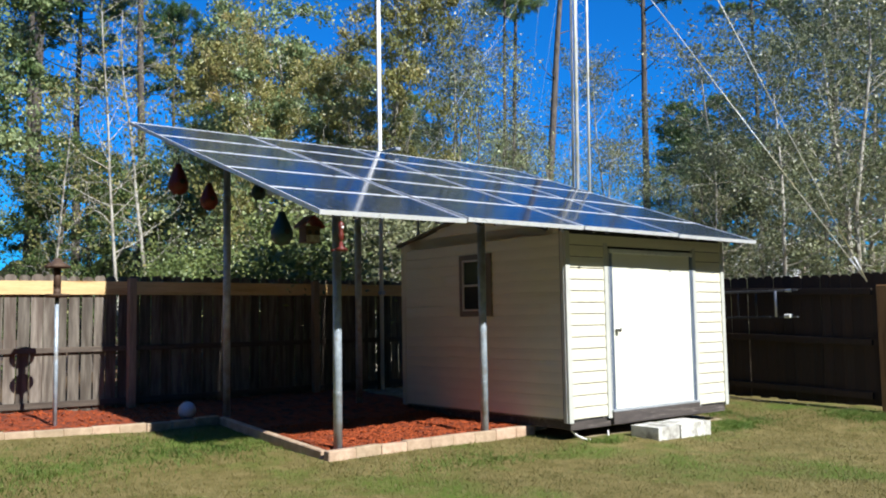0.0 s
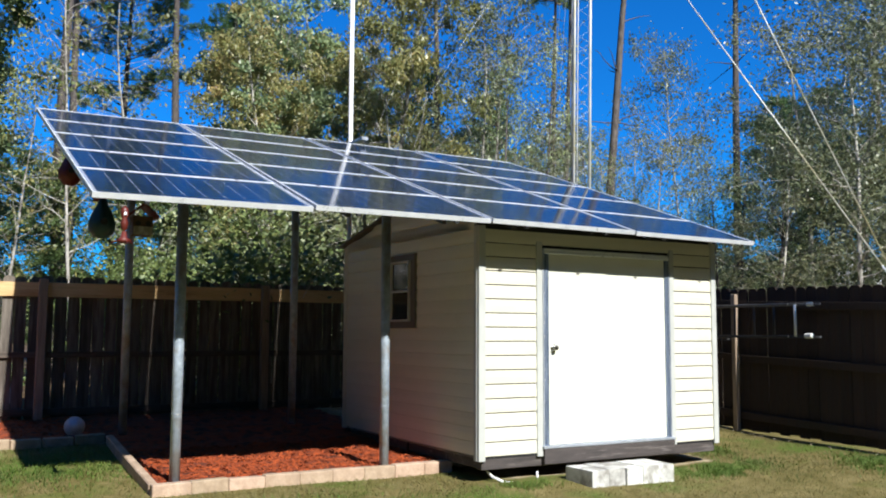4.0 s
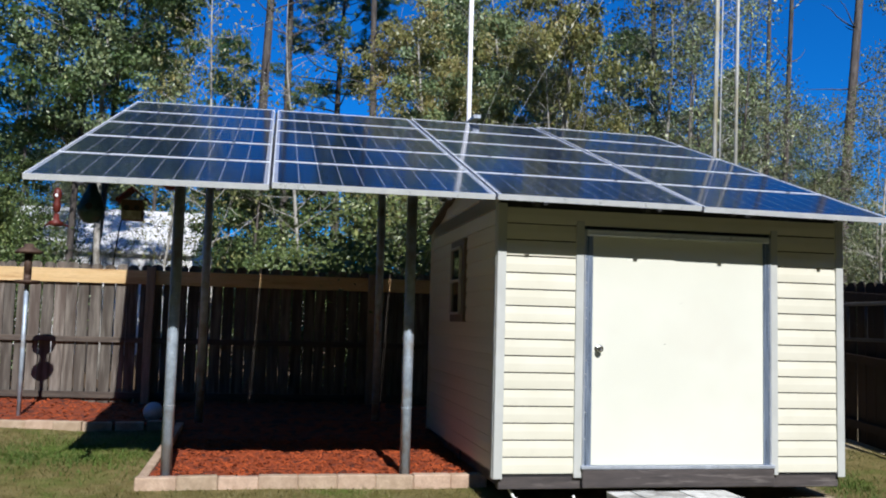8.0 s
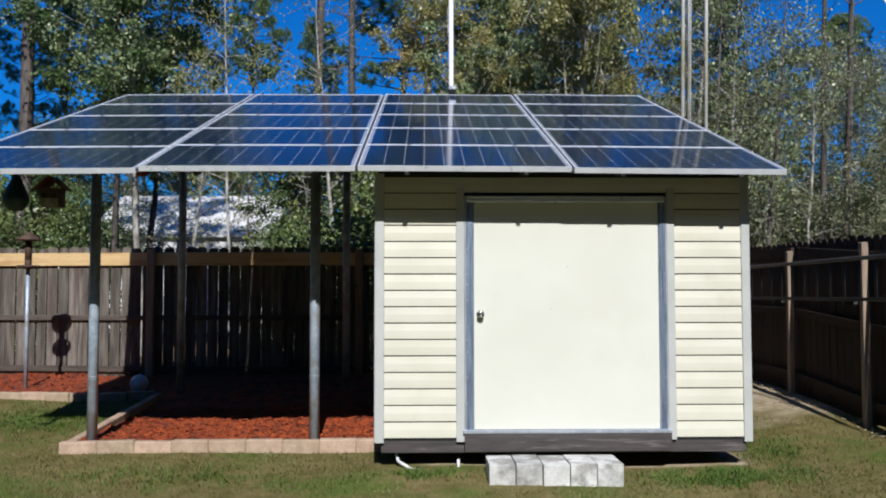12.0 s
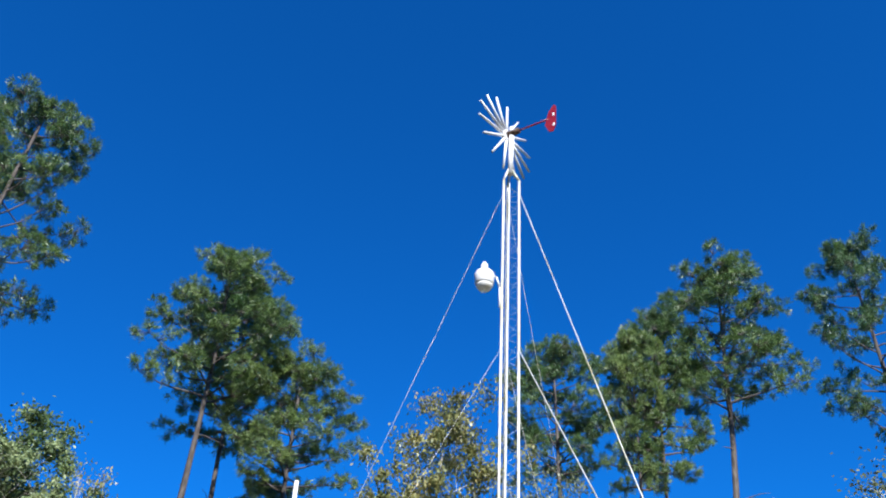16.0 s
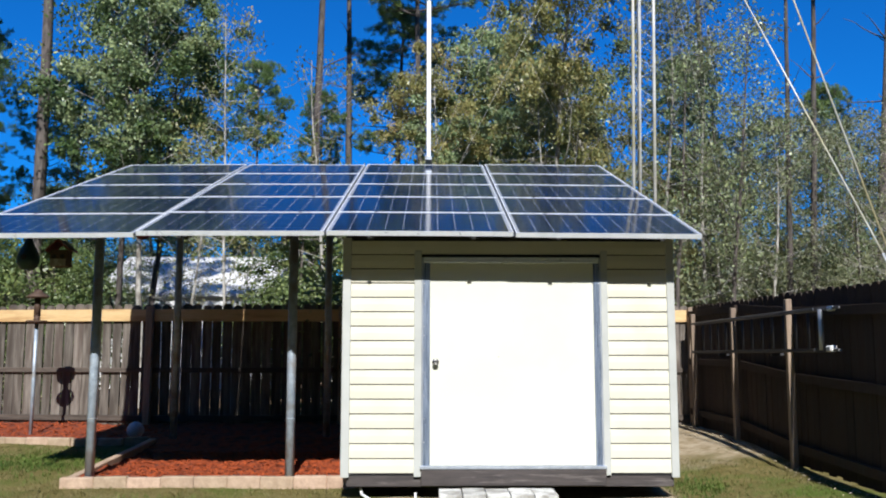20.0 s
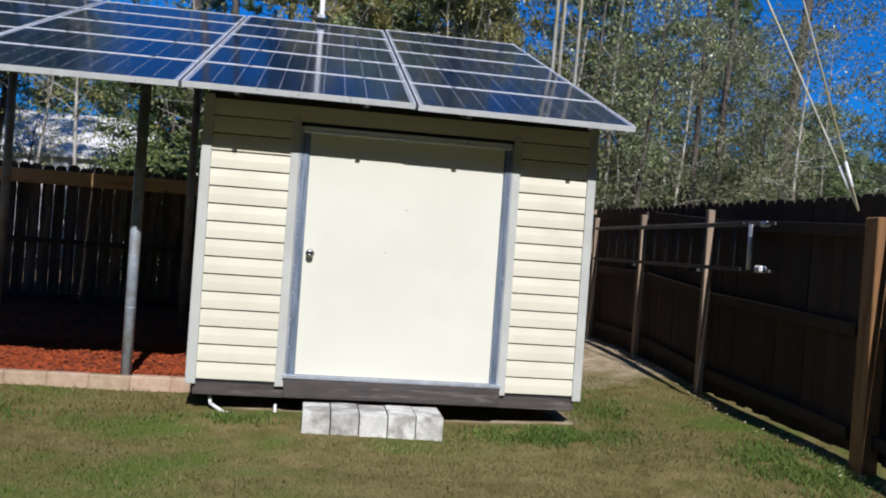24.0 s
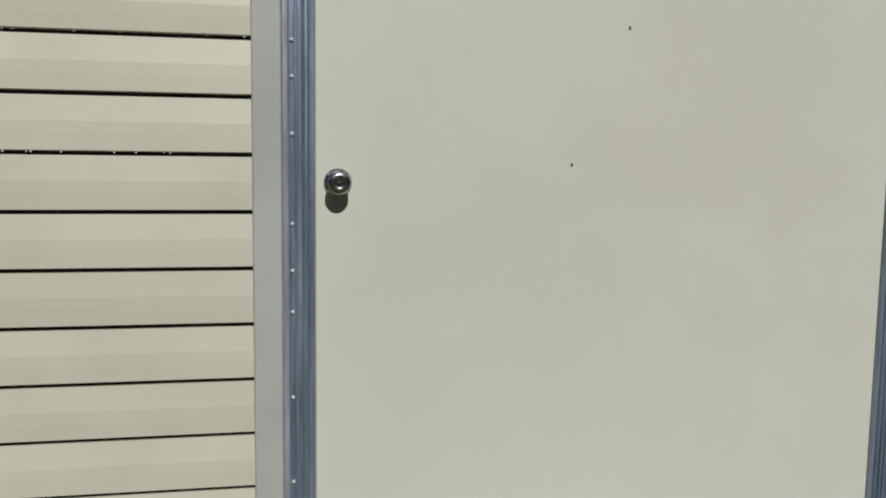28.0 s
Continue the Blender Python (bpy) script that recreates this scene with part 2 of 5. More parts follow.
M_VANE = mat("red vane", (0.24, 0.008, 0.014), (0.31, 0.014, 0.02), 6, 0.4, bump=0.03)
M_TEAL = mat("teal paint", (0.008, 0.035, 0.042), (0.015, 0.055, 0.062), 9, 0.5, bump=0.15)
M_BROWN = mat("brown birdhouse", (0.06, 0.033, 0.020), (0.09, 0.05, 0.032), 9, 0.7, bump=0.2)
M_RUST = mat("rusty brown metal", (0.07, 0.042, 0.03), (0.12, 0.075, 0.05), 12, 0.7, 0.3, 0.3, 50)
M_STONE = mat("fountain stone", (0.55, 0.43, 0.36), (0.68, 0.56, 0.48), 7, 0.85, bump=0.4, fine=60, c3=(0.36, 0.27, 0.22), amount3=0.45, scale3=5)
M_BALL = mat("ball grey white", (0.52, 0.56, 0.62), (0.60, 0.64, 0.70), 5, 0.35, bump=0.03)
M_BARK = mat("pine bark", (0.075, 0.064, 0.058), (0.15, 0.128, 0.114), 5, 0.95, bump=0.8, fine=16, stretch=(3, 3, 0.7), c3=(0.055, 0.045, 0.04), amount3=0.5, scale3=4, rand=0.2)
M_PALEBARK = mat("pale bark", (0.34, 0.32, 0.28), (0.52, 0.50, 0.45), 5, 0.9, bump=0.5, fine=20, stretch=(2, 2, 1), c3=(0.20, 0.18, 0.15), amount3=0.5, scale3=3, rand=0.2)
M_LEAF = leaf_mat("olive leaves", [(0, (0.079, 0.128, 0.059)), (0.35, (0.201, 0.275, 0.128)), (0.7, (0.336, 0.409, 0.195)), (1, (0.512, 0.537, 0.256))])
M_LEAFD = leaf_mat("dark green leaves", [(0, (0.04, 0.07, 0.026)), (0.4, (0.1, 0.156, 0.053)), (0.8, (0.2, 0.263, 0.088)), (1, (0.375, 0.425, 0.163))])
M_LEAFY = leaf_mat("yellowing leaves", [(0, (0.085, 0.12, 0.04)), (0.4, (0.20, 0.22, 0.075)), (0.8, (0.32, 0.295, 0.105)), (1, (0.44, 0.345, 0.13))])
M_LEAFG = leaf_mat("grey green leaves", [(0, (0.082, 0.108, 0.055)), (0.5, (0.195, 0.222, 0.118)), (1, (0.36, 0.365, 0.205))])
M_NEEDLE = leaf_mat("pine needles", [(0, (0.037, 0.077, 0.025)), (0.5, (0.089, 0.166, 0.046)), (1, (0.221, 0.322, 0.095))], 0.25)
M_GRASSB = leaf_mat("grass blades", [(0, (0.08, 0.13, 0.018)), (0.2, (0.135, 0.135, 0.034)), (0.38, (0.19, 0.158, 0.054)), (0.7, (0.26, 0.212, 0.086)), (1, (0.37, 0.30, 0.15))], 0.25, 0.7, 1.1)
M_TUFT = leaf_mat("green tufts", [(0, (0.055, 0.11, 0.012)), (0.5, (0.10, 0.17, 0.02)), (1, (0.20, 0.24, 0.05))], 0.25, 0.7, 1.4)


def ground_mat():
    """Winter lawn: straw and green in patches, sand beside the shed, leaf litter in the woods."""
    m = mat("lawn", (0.115, 0.097, 0.029), (0.200, 0.162, 0.066), 5.0, 0.95, bump=0.9, fine=60, c3=(0.088, 0.128, 0.022), amount3=0.34, scale3=0.8, spec=0.15, grain_dark=0.6, grain_light=1.35)
    n, l = m.node_tree.nodes, m.node_tree.links
    b = n["Principled BSDF"]
    src = b.inputs["Base Color"].links[0].from_socket
    tc = n.new("ShaderNodeTexCoord")
    sep = n.new("ShaderNodeSeparateXYZ")
    l.new(tc.outputs["Object"], sep.inputs[0])
    wob = n.new("ShaderNodeTexNoise")
    wob.inputs["Scale"].default_value, wob.inputs["Detail"].default_value = 1.8, 6

    def ramp(sock, lo, hi, wobble):
        a = n.new("ShaderNodeMath")
        a.operation = "MULTIPLY_ADD"
        l.new(wob.outputs[0], a.inputs[0])
        a.inputs[1].default_value = wobble
        l.new(sock, a.inputs[2])
        r = n.new("ShaderNodeMapRange")
        l.new(a.outputs[0], r.inputs[0])
        r.inputs[1].default_value, r.inputs[2].default_value = lo + wobble / 2, hi + wobble / 2
        return r.outputs[0]

    l.new(tc.outputs["Object"], wob.inputs["Vector"])
    mask = n.new("ShaderNodeMath")
    mask.operation = "MULTIPLY"
    l.new(ramp(sep.outputs[0], 3.0, 3.4, 1.2), mask.inputs[0])
    l.new(ramp(sep.outputs[1], 1.3, 2.1, 2.4), mask.inputs[1])

    def over(base, fac, colour):
        x = n.new("ShaderNodeMix")
        x.data_type = "RGBA"
        l.new(fac, x.inputs[0])
        l.new(base, x.inputs[6])
        x.inputs[7].default_value = (*colour, 1)
        return x.outputs[2]

    below = n.new("ShaderNodeMath")
    below.operation = "MULTIPLY"
    l.new(ramp(sep.outputs[0], 0.2, 0.5, 0.4), below.inputs[0])
    end = n.new("ShaderNodeMath")
    end.operation = "MULTIPLY"
    l.new(ramp(sep.outputs[1], 0.04, 0.10, 0.1), end.inputs[0])
    l.new(ramp(sep.outputs[0], 3.2, 3.0, 0.2), end.inputs[1])
    l.new(end.outputs[0], below.inputs[1])
    both = n.new("ShaderNodeMath")
    both.operation = "MAXIMUM"
    l.new(mask.outputs[0], both.inputs[0])
    l.new(below.outputs[0], both.inputs[1])
    grit, shade = n.new("ShaderNodeTexNoise"), n.new("ShaderNodeValToRGB")
    grit.inputs["Scale"].default_value, grit.inputs["Detail"].default_value, grit.inputs["Roughness"].default_value = 7, 10, 0.75
    l.new(tc.outputs["Object"], grit.inputs["Vector"])
    l.new(grit.outputs[0], shade.inputs[0])
    for e, (p, col) in zip(shade.color_ramp.elements, ((0.36, (0.22, 0.165, 0.085)), (0.62, (0.47, 0.39, 0.28)))):
        e.position, e.color = p, (*col, 1)
    sand = n.new("ShaderNodeMix")
    sand.data_type = "RGBA"
    l.new(both.outputs[0], sand.inputs[0])
    l.new(src, sand.inputs[6])
    l.new(shade.outputs[0], sand.inputs[7])
    c = sand.outputs[2]
    c = over(c, ramp(sep.outputs[1], 5.0, 5.6, 0.4), (0.11, 0.075, 0.045))
    l.new(c, b.inputs["Base Color"])
    return m


M_LAWN = ground_mat()


# ---- mesh helpers ----
def box(bm, x0, x1, y0, y1, z0, z1, m=None):
    v = [bm.verts.new((x, y, z)) for z in (z0, z1) for x, y in ((x0, y0), (x1, y0), (x1, y1), (x0, y1))]
    if m:
        for p in v:
            p.co = m @ p.co
    for f in ((0, 3, 2, 1), (4, 5, 6, 7), (0, 1, 5, 4), (1, 2, 6, 5), (2, 3, 7, 6), (3, 0, 4, 7)):
        bm.faces.new([v[i] for i in f])
    return bm


def soft_box(x0, x1, y0, y1, z0, z1, r=0.004, seg=1):
    bm = box(bmesh.new(), x0, x1, y0, y1, z0, z1)
    bmesh.ops.bevel(bm, geom=list(bm.edges), offset=r, segments=seg, affect="EDGES", profile=0.7)
    return bm


def tube(bm, p0, p1, r0, r1=None, n=12, caps=True):
    p0, p1 = Vector(p0), Vector(p1)
    q = (p1 - p0).to_track_quat("Z", "Y")
    rings = []
    for p, r in ((p0, r0), (p1, r0 if r1 is None else r1)):
        rings.append([bm.verts.new(p + q @ Vector((r * math.cos(a), r * math.sin(a), 0))) for a in (2 * math.pi * k / n for k in range(n))])
    for k in range(n):
        f = bm.faces.new((rings[0][k], rings[0][(k + 1) % n], rings[1][(k + 1) % n], rings[1][k]))
        f.smooth = True
    if caps:
        bm.faces.new(rings[0][::-1])
        bm.faces.new(rings[1])
    return bm


def pipe_path(bm, pts, r, n=8):
    for a, b in zip(pts, pts[1:]):
        tube(bm, a, b, r, n=n)
    return bm


def lathe(bm, profile, n=24, wave=0.0, lobes=8):
    """A turned body from (radius, height) pairs; wave scallops its widest rings."""
    top = max(r for r, _ in profile)
    rings = []
    for r, z in profile:
        ring = []
        for k in range(n):
            a = 2 * math.pi * k / n
            rr = r * (1 + wave * math.cos(lobes * a) * (r / top) ** 3)
            ring.append(bm.verts.new((rr * math.cos(a), rr * math.sin(a), z)))
        rings.append(ring)
    for a, b in zip(rings, rings[1:]):
        for k in range(n):
            f = bm.faces.new((a[k], a[(k + 1) % n], b[(k + 1) % n], b[k]))
            f.smooth = True
    bm.faces.new(rings[0][::-1])
    bm.faces.new(rings[-1])
    return bm


def prism(bm, outline, y0, y1):
    """An outline in x and z, drawn out along y."""
    a = [bm.verts.new((x, y0, z)) for x, z in outline]
    b = [bm.verts.new((x, y1, z)) for x, z in outline]
    k = len(a)
    bm.faces.new(a)
    bm.faces.new(b[::-1])
    for i in range(k):
        bm.faces.new((a[i], b[i], b[(i + 1) % k], a[(i + 1) % k]))
    return bm


def mesh_of(name, bm, material):
    bmesh.ops.recalc_face_normals(bm, faces=list(bm.faces))
    me = bpy.data.meshes.new(name)
    bm.to_mesh(me)
    bm.free()
    me.materials.append(material)
    return me


def thing(name, at, label, category, group="", kind="", turn=0.0):
    ob = new(name)
    ob.matrix_basis = pose(*at, 0, 0, turn)
    ob.empty_display_size = 0.1
    return tagged(ob, label, category, group, kind)


def part(name, bm, material, parent, label="", m=None):
    me = bm if isinstance(bm, bpy.types.Mesh) else mesh_of(name, bm, material)
    ob = new(name, me)
    ob.parent = parent
    if m is not None:
        ob.matrix_basis = m
    return tagged(ob, label)


def solo(name, bm, material, label, category, group="", kind="", at=(0, 0, 0)):
    ob = new(name, mesh_of(name, bm, material))
    ob.matrix_basis = pose(*at)
    return tagged(ob, label, category, group, kind)


def raw_mesh(name, verts, faces, material, smooth=False):
    me = bpy.data.meshes.new(name)
    me.from_pydata(verts, [], faces)
    if smooth:
        me.polygons.foreach_set("use_smooth", [True] * len(me.polygons))
    me.materials.append(material)
    return me


# ---- ground ----
def level(x, y):
    """Height of the ground: a lawn that climbs gently to the back fence, higher along the side fence."""
    z = float(np.interp(y, (-30, -4, -1.5, -0.5, 0.7, 2.0, 3.5, 4.8, 8, 100), (-0.02, 0.0, 0.03, 0.055, 0.10, 0.20, 0.29, 0.37, 0.42, 0.42)))
    s = min(1.0, max(0.0, (x - 3.0) / 1.4))
    if -3.0 < x < 0.6:
        z -= 0.05 * float(np.interp(y, (0.9, 1.8, 2.4, 3.6), (0, 1, 1, 0))) * float(np.interp(x, (-3.0, -2.75, 0.3, 0.6), (0, 1, 1, 0)))
    k = min(1.0, max(0.0, (y + 4.0) / 2.5)) * min(1.0, max(0.0, (5.0 - y) / 2.5))
    return z + 0.11 * s * s * (3 - 2 * s) * k


def spread(lo, hi, step, far):
    a = list(np.arange(lo, hi + step / 2, step))
    left, right, d = [], [], step
    while lo - sum(left) > -far:
        d *= 1.5
        left.append(d)
    d = step
    while hi + sum(right) < far:
        d *= 1.5
        right.append(d)
    xs = [lo - s for s in np.cumsum(left)][::-1] + a + [hi + s for s in np.cumsum(right)]
    return xs


def build_ground():
    xs, ys = spread(-14, 8, 0.22, 600), spread(-9, 8, 0.22, 600)
    verts = [(x, y, level(x, y) + 0.03 * noise.noise((x * 0.7, y * 0.7, 0)) * (abs(x) < 60) + 0.008 * noise.noise((x * 4, y * 4, 3))) for y in ys for x in xs]
    w = len(xs)
    faces = [(j * w + i, j * w + i + 1, (j + 1) * w + i + 1, (j + 1) * w + i) for j in range(len(ys) - 1) for i in range(w - 1)]
    ob = new("ground", raw_mesh("ground", verts, faces, M_LAWN, True))
    return tagged(ob, "winter lawn of straw and green grass in patches", "lawn", kind="structure")


build_ground()


# ---- mulch bed and edging ----
EDGE = [(-16.0, 5.2), (-9.1, 4.02), (-6.3, 3.5), (-3.7, 3.12), (-2.74, 3.25)]
FENCE = [(-16.0, 6.62), (-12.0, 6.1), (-9.1, 5.68), (-6.0, 5.2), (-3.3, 4.85), (-0.5, 4.85), (2.2, 4.9), (4.65, 4.95)]


def line_y(line, x):
    return float(np.interp(x, [p[0] for p in line], [p[1] for p in line]))


def bed_sheet(x0, x1, front, back, nx, ny, lift):
    verts, faces = [], []
    for j in range(ny + 1):
        for i in range(nx + 1):
            x = x0 + (x1 - x0) * i / nx
            y = front(x) + (back(x) - front(x)) * j / ny
            z = level(x, y) + lift(y) + 0.035 * noise.noise((x * 2.2, y * 2.2, 5)) + 0.02 * noise.noise((x * 8, y * 8, 1))
            verts.append((x, y, z))
    w = nx + 1
    for j in range(ny):
        for i in range(nx):
            a = j * w + i
            faces.append((a, a + 1, a + w + 1, a + w))
    return verts, faces


def front_edge(x):
    return 0.65 + (x + 2.77) * 0.022


def heap(y):
    return float(np.interp(y, (0.7, 1.2, 2.2, 3.5, 4.8), (0.085, 0.07, 0.035, 0.04, 0.05)))


v1, f1 = bed_sheet(-2.74, 0.25, lambda x: front_edge(x) + 0.06, lambda x: 4.84, 50, 70, heap)
v2, f2 = bed_sheet(-16.0, -2.72, lambda x: line_y(EDGE, x) + 0.06, lambda x: line_y(FENCE, x), 170, 26, lambda y: 0.035)
bed = new("mulch_bed", raw_mesh("mulch_bed", v1 + v2, f1 + [tuple(k + len(v1) for k in f) for f in f2], M_MULCH, True))
tagged(bed, "red wood mulch bed under the solar roof and along the fence", "mulch bed", kind="structure")


def chips(count, place):
    """Loose flakes of mulch in one mesh."""
    rng = random.Random(5)
    verts, faces = [], []
    for _ in range(count):
        x, y, z = place(rng)
        q = Euler((rng.uniform(-0.5, 0.5), rng.uniform(-0.5, 0.5), rng.uniform(0, 6.3))).to_matrix()
        a, b, c = rng.uniform(0.012, 0.045), rng.uniform(0.006, 0.014), rng.uniform(0.003, 0.007)
        k = len(verts)
        for sx, sy, sz in ((-1, -1, 0), (1, -0.6, 0), (1, 0.7, 0), (-0.8, 1, 0), (-0.9, -0.8, 1), (0.9, -0.5, 1), (0.8, 0.6, 1), (-0.7, 0.8, 1)):
            p = q @ Vector((sx * a, sy * b, sz * c))
            verts.append((x + p.x, y + p.y, z + p.z))
        faces += [(k + 4, k + 5, k + 6, k + 7), (k, k + 1, k + 5, k + 4), (k + 1, k + 2, k + 6, k + 5), (k + 2, k + 3, k + 7, k + 6), (k + 3, k, k + 4, k + 7)]
    return verts, faces


def bed_spot(rng):
    if rng.random() < 0.62:
        x, y = rng.uniform(-2.68, 0.2), rng.uniform(0.78, 2.6)
        y = max(y, front_edge(x) + 0.05)
        lift = heap(y)
    else:
        x = rng.uniform(-10.5, -2.8)
        y = rng.uniform(line_y(EDGE, x) + 0.08, line_y(FENCE, x) - 0.02)
        lift = 0.035
    return x, y, level(x, y) + lift + 0.035 * noise.noise((x * 2.2, y * 2.2, 5)) + 0.02 * noise.noise((x * 8, y * 8, 1)) + rng.uniform(0, 0.006)


cv, cf = chips(5600, bed_spot)
tagged(new("mulch_chips", raw_mesh("mulch_chips", cv, cf, M_CHIP)), "loose red-brown wood chips on the mulch bed", "mulch", kind="stuff")


# ---- grass ----
def grass(count):
    rng = random.Random(8)
    verts, faces = [], []
    while len(faces) < count:
        x, y = rng.uniform(-12, 4.5), rng.uniform(-5.2, 4.6)
        if x < -2.7 and y > line_y(EDGE, x) - 0.06:
            continue
        if -2.85 < x < 0.1 and y > front_edge(x) - 0.06:
            continue
        if 0 < x < 3.05 and y > -0.05 or x > 3.05 and y > 1.6 + 1.2 * noise.noise((x * 2, y * 2, 4)):
            continue
        d = noise.noise((x * 0.8, y * 0.8, 7)) + noise.noise((x * 3, y * 3, 2)) * 0.5
        if rng.random() > 0.75 + 0.6 * d:
            continue
        h = rng.uniform(0.010, 0.028) * (1 + 0.5 * d)
        a = rng.uniform(0, 6.3)
        z = level(x, y) + 0.03 * noise.noise((x * 0.7, y * 0.7, 0))
        w, lean = 0.004, rng.uniform(0.4, 1.6)
        dx, dy = math.cos(a), math.sin(a)
        k = len(verts)
        verts += [(x - dy * w, y + dx * w, z - 0.005), (x + dy * w, y - dx * w, z - 0.005), (x + dx * h * lean, y + dy * h * lean, z + h)]
        faces.append((k, k + 1, k + 2))
    return verts, faces


def tufts(patches):
    """Thick green tufts where the lawn is still growing."""
    rng = random.Random(15)
    verts, faces = [], []
    for px, py, rx, ry, count in patches:
        for _ in range(count):
            u, v = rng.gauss(0, 0.45), rng.gauss(0, 0.45)
            x, y = px + rx * u, py + ry * v
            if 0 < x < 3.05 and y > -0.02 or noise.noise((x * 5, y * 5, 9)) < -0.12 - 0.3 * rng.random():
                continue
            z = level(x, y) + 0.03 * noise.noise((x * 0.7, y * 0.7, 0))
            h, a, w = rng.uniform(0.02, 0.05), rng.uniform(0, 6.3), rng.uniform(0.003, 0.006)
            lean = rng.uniform(0.4, 1.5)
            dx, dy = math.cos(a), math.sin(a)
            k = len(verts)
            verts += [(x - dy * w, y + dx * w, z - 0.004), (x + dy * w, y - dx * w, z - 0.004), (x + dx * h * lean, y + dy * h * lean, z + h)]
            faces.append((k, k + 1, k + 2))
    return verts, faces


tv, tf = tufts(((2.75, -0.30, 0.75, 0.36, 5200), (4.15, -1.35, 0.45, 0.75, 4200), (0.35, -0.22, 0.4, 0.2, 1100), (-3.4, 1.9, 1.4, 0.9, 6000), (-1.6, -0.2, 1.2, 0.4, 1600), (-5.6, 1.5, 1.6, 1.0, 4000), (3.4, 0.5, 0.4, 0.5, 1200)))
tagged(new("grass_tufts", raw_mesh("grass_tufts", tv, tf, M_TUFT)), "fresh green tufts of grass in patches on the lawn", "grass", kind="stuff")
gv, gf = grass(210000)
tagged(new("grass_blades", raw_mesh("grass_blades", gv, gf, M_GRASSB)), "short straw-coloured and green grass blades on the lawn", "grass", kind="stuff")


# ---- solar roof ----
TILT = 19.4
PANEL_W, PANEL_D, PITCH_X, PITCH_Y = 1.662, 1.003, 1.684, 1.007
ROOF = pose(-3.50, -0.452, 2.448, TILT, 0, 0)
SAG = ((0.0, 0.028), (0.030, 0.036), (0.036, 0.022), (0.022, 0.0))


def column(col):
    """The slope on which one column of panels lies."""
    a, b = SAG[col]
    return pose(-3.50 + col * PITCH_X, -0.452, 2.448 + a, TILT - math.degrees((a + b) / 10), -math.degrees((b - a) / PITCH_X) * 0.5, 0)


array = thing("solar_array", (0, 0, 0), "tilted roof of twenty blue polycrystalline solar panels", "solar panels")


def solar_panels():
    """Twenty framed panels; the cells of the lowest row are pieces of their own."""
    w, d, t, f = PANEL_W, PANEL_D, 0.042, 0.0115
    bm = bmesh.new()
    ring = [[bm.verts.new((x, y, z)) for x, y in ((i, i), (w - i, i), (w - i, d - i), (i, d - i))] for i, z in ((0, -t), (0, 0.0), (f, 0.0), (f, -t))]
    for k in range(4):
        a, b = ring[k], ring[(k + 1) % 4]
        for i in range(4):
            bm.faces.new((a[i], a[(i + 1) % 4], b[(i + 1) % 4], b[i]))
    frame_mesh = mesh_of("solar_panel", bm, M_FRAME)
    sheet_mesh = mesh_of("back_sheet", box(bmesh.new(), f, w - f, f, d - f, -0.012, -0.0055), M_BACK)
    # Dark sheet below the pale back; it puts the underside's shade into colour.
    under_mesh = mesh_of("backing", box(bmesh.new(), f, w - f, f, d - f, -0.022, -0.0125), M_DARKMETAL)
    cw, cd, g, c = (w - 2 * f - 0.05) / 10, (d - 2 * f - 0.04) / 6, 0.0020, 0.010
    e = 0.0008
    out = [(c, 0), (cw - 2 * g - c, 0), (cw - 2 * g, c), (cw - 2 * g, cd - 2 * e - c), (cw - 2 * g - c, cd - 2 * e), (c, cd - 2 * e), (0, cd - 2 * e - c), (0, c)]
    spots = [(f + 0.025 + i * cw + g, f + 0.02 + j * cd + e) for i in range(10) for j in range(6)]
    bm = bmesh.new()
    bm.faces.new([bm.verts.new((x, y, 0)) for x, y in out])
    cell = mesh_of("cell", bm, M_CELL)
    bm = bmesh.new()
    for sx, sy in spots:
        bm.faces.new([bm.verts.new((x + sx, y + sy, -0.0045)) for x, y in out])
    cells = mesh_of("cells", bm, M_CELL)
    for col in range(4):
        for row in range(5):
            p = part("solar_panel", frame_mesh, None, array, "silver-framed blue solar panel", m=column(col) @ pose(0, row * PITCH_Y, 0))
            part("back_sheet", sheet_mesh, None, p)
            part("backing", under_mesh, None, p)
            if row == 0:
                for sx, sy in spots:
                    part("cell", cell, None, p, m=pose(sx, sy, -0.0045))
            else:
                tagged(part("cell_sheet", cells, None, p), kind="stuff")


solar_panels()

rack = thing("solar_rack", (0, 0, 0), "galvanised steel pipe rack carrying the solar panels", "rack")
POLES = [(-2.58, 0.77), (-0.603, 0.765), (-2.54, 3.48), (-0.558, 3.47)]
under = lambda y: 2.448 + (y + 0.452) * math.tan(radians(TILT)) - 0.05
for x, y in POLES:
    bm = bmesh.new()
    z0, z1 = level(x, y) - 0.1, under(y) - 0.11
    tube(bm, (x, y, z0), (x, y, z1), 0.0455, n=20)
    post = part("post", bm, M_STEEL, rack)
    zc = 0.76 + 0.1 * (y > 2)
    part("collar", tube(bmesh.new(), (x, y, zc - 0.004), (x, y, zc + 0.004), 0.0462, n=20), M_STEEL, post)
    bm = bmesh.new()
    box(bm, x - 0.09, x + 0.09, y - 0.05, y + 0.05, z1, z1 + 0.012)
    part("cap_plate", bm, M_STEEL, post)
# Added strips that stop sun leaking through the joints between columns.
for col in range(1, 4):
    part("joint_strip", box(bmesh.new(), -0.0235, 0.0015, 0.001, 5.03, -0.041, -0.030), M_DARKMETAL, rack, "dark strip added in a joint between panels to block sun", m=column(col))
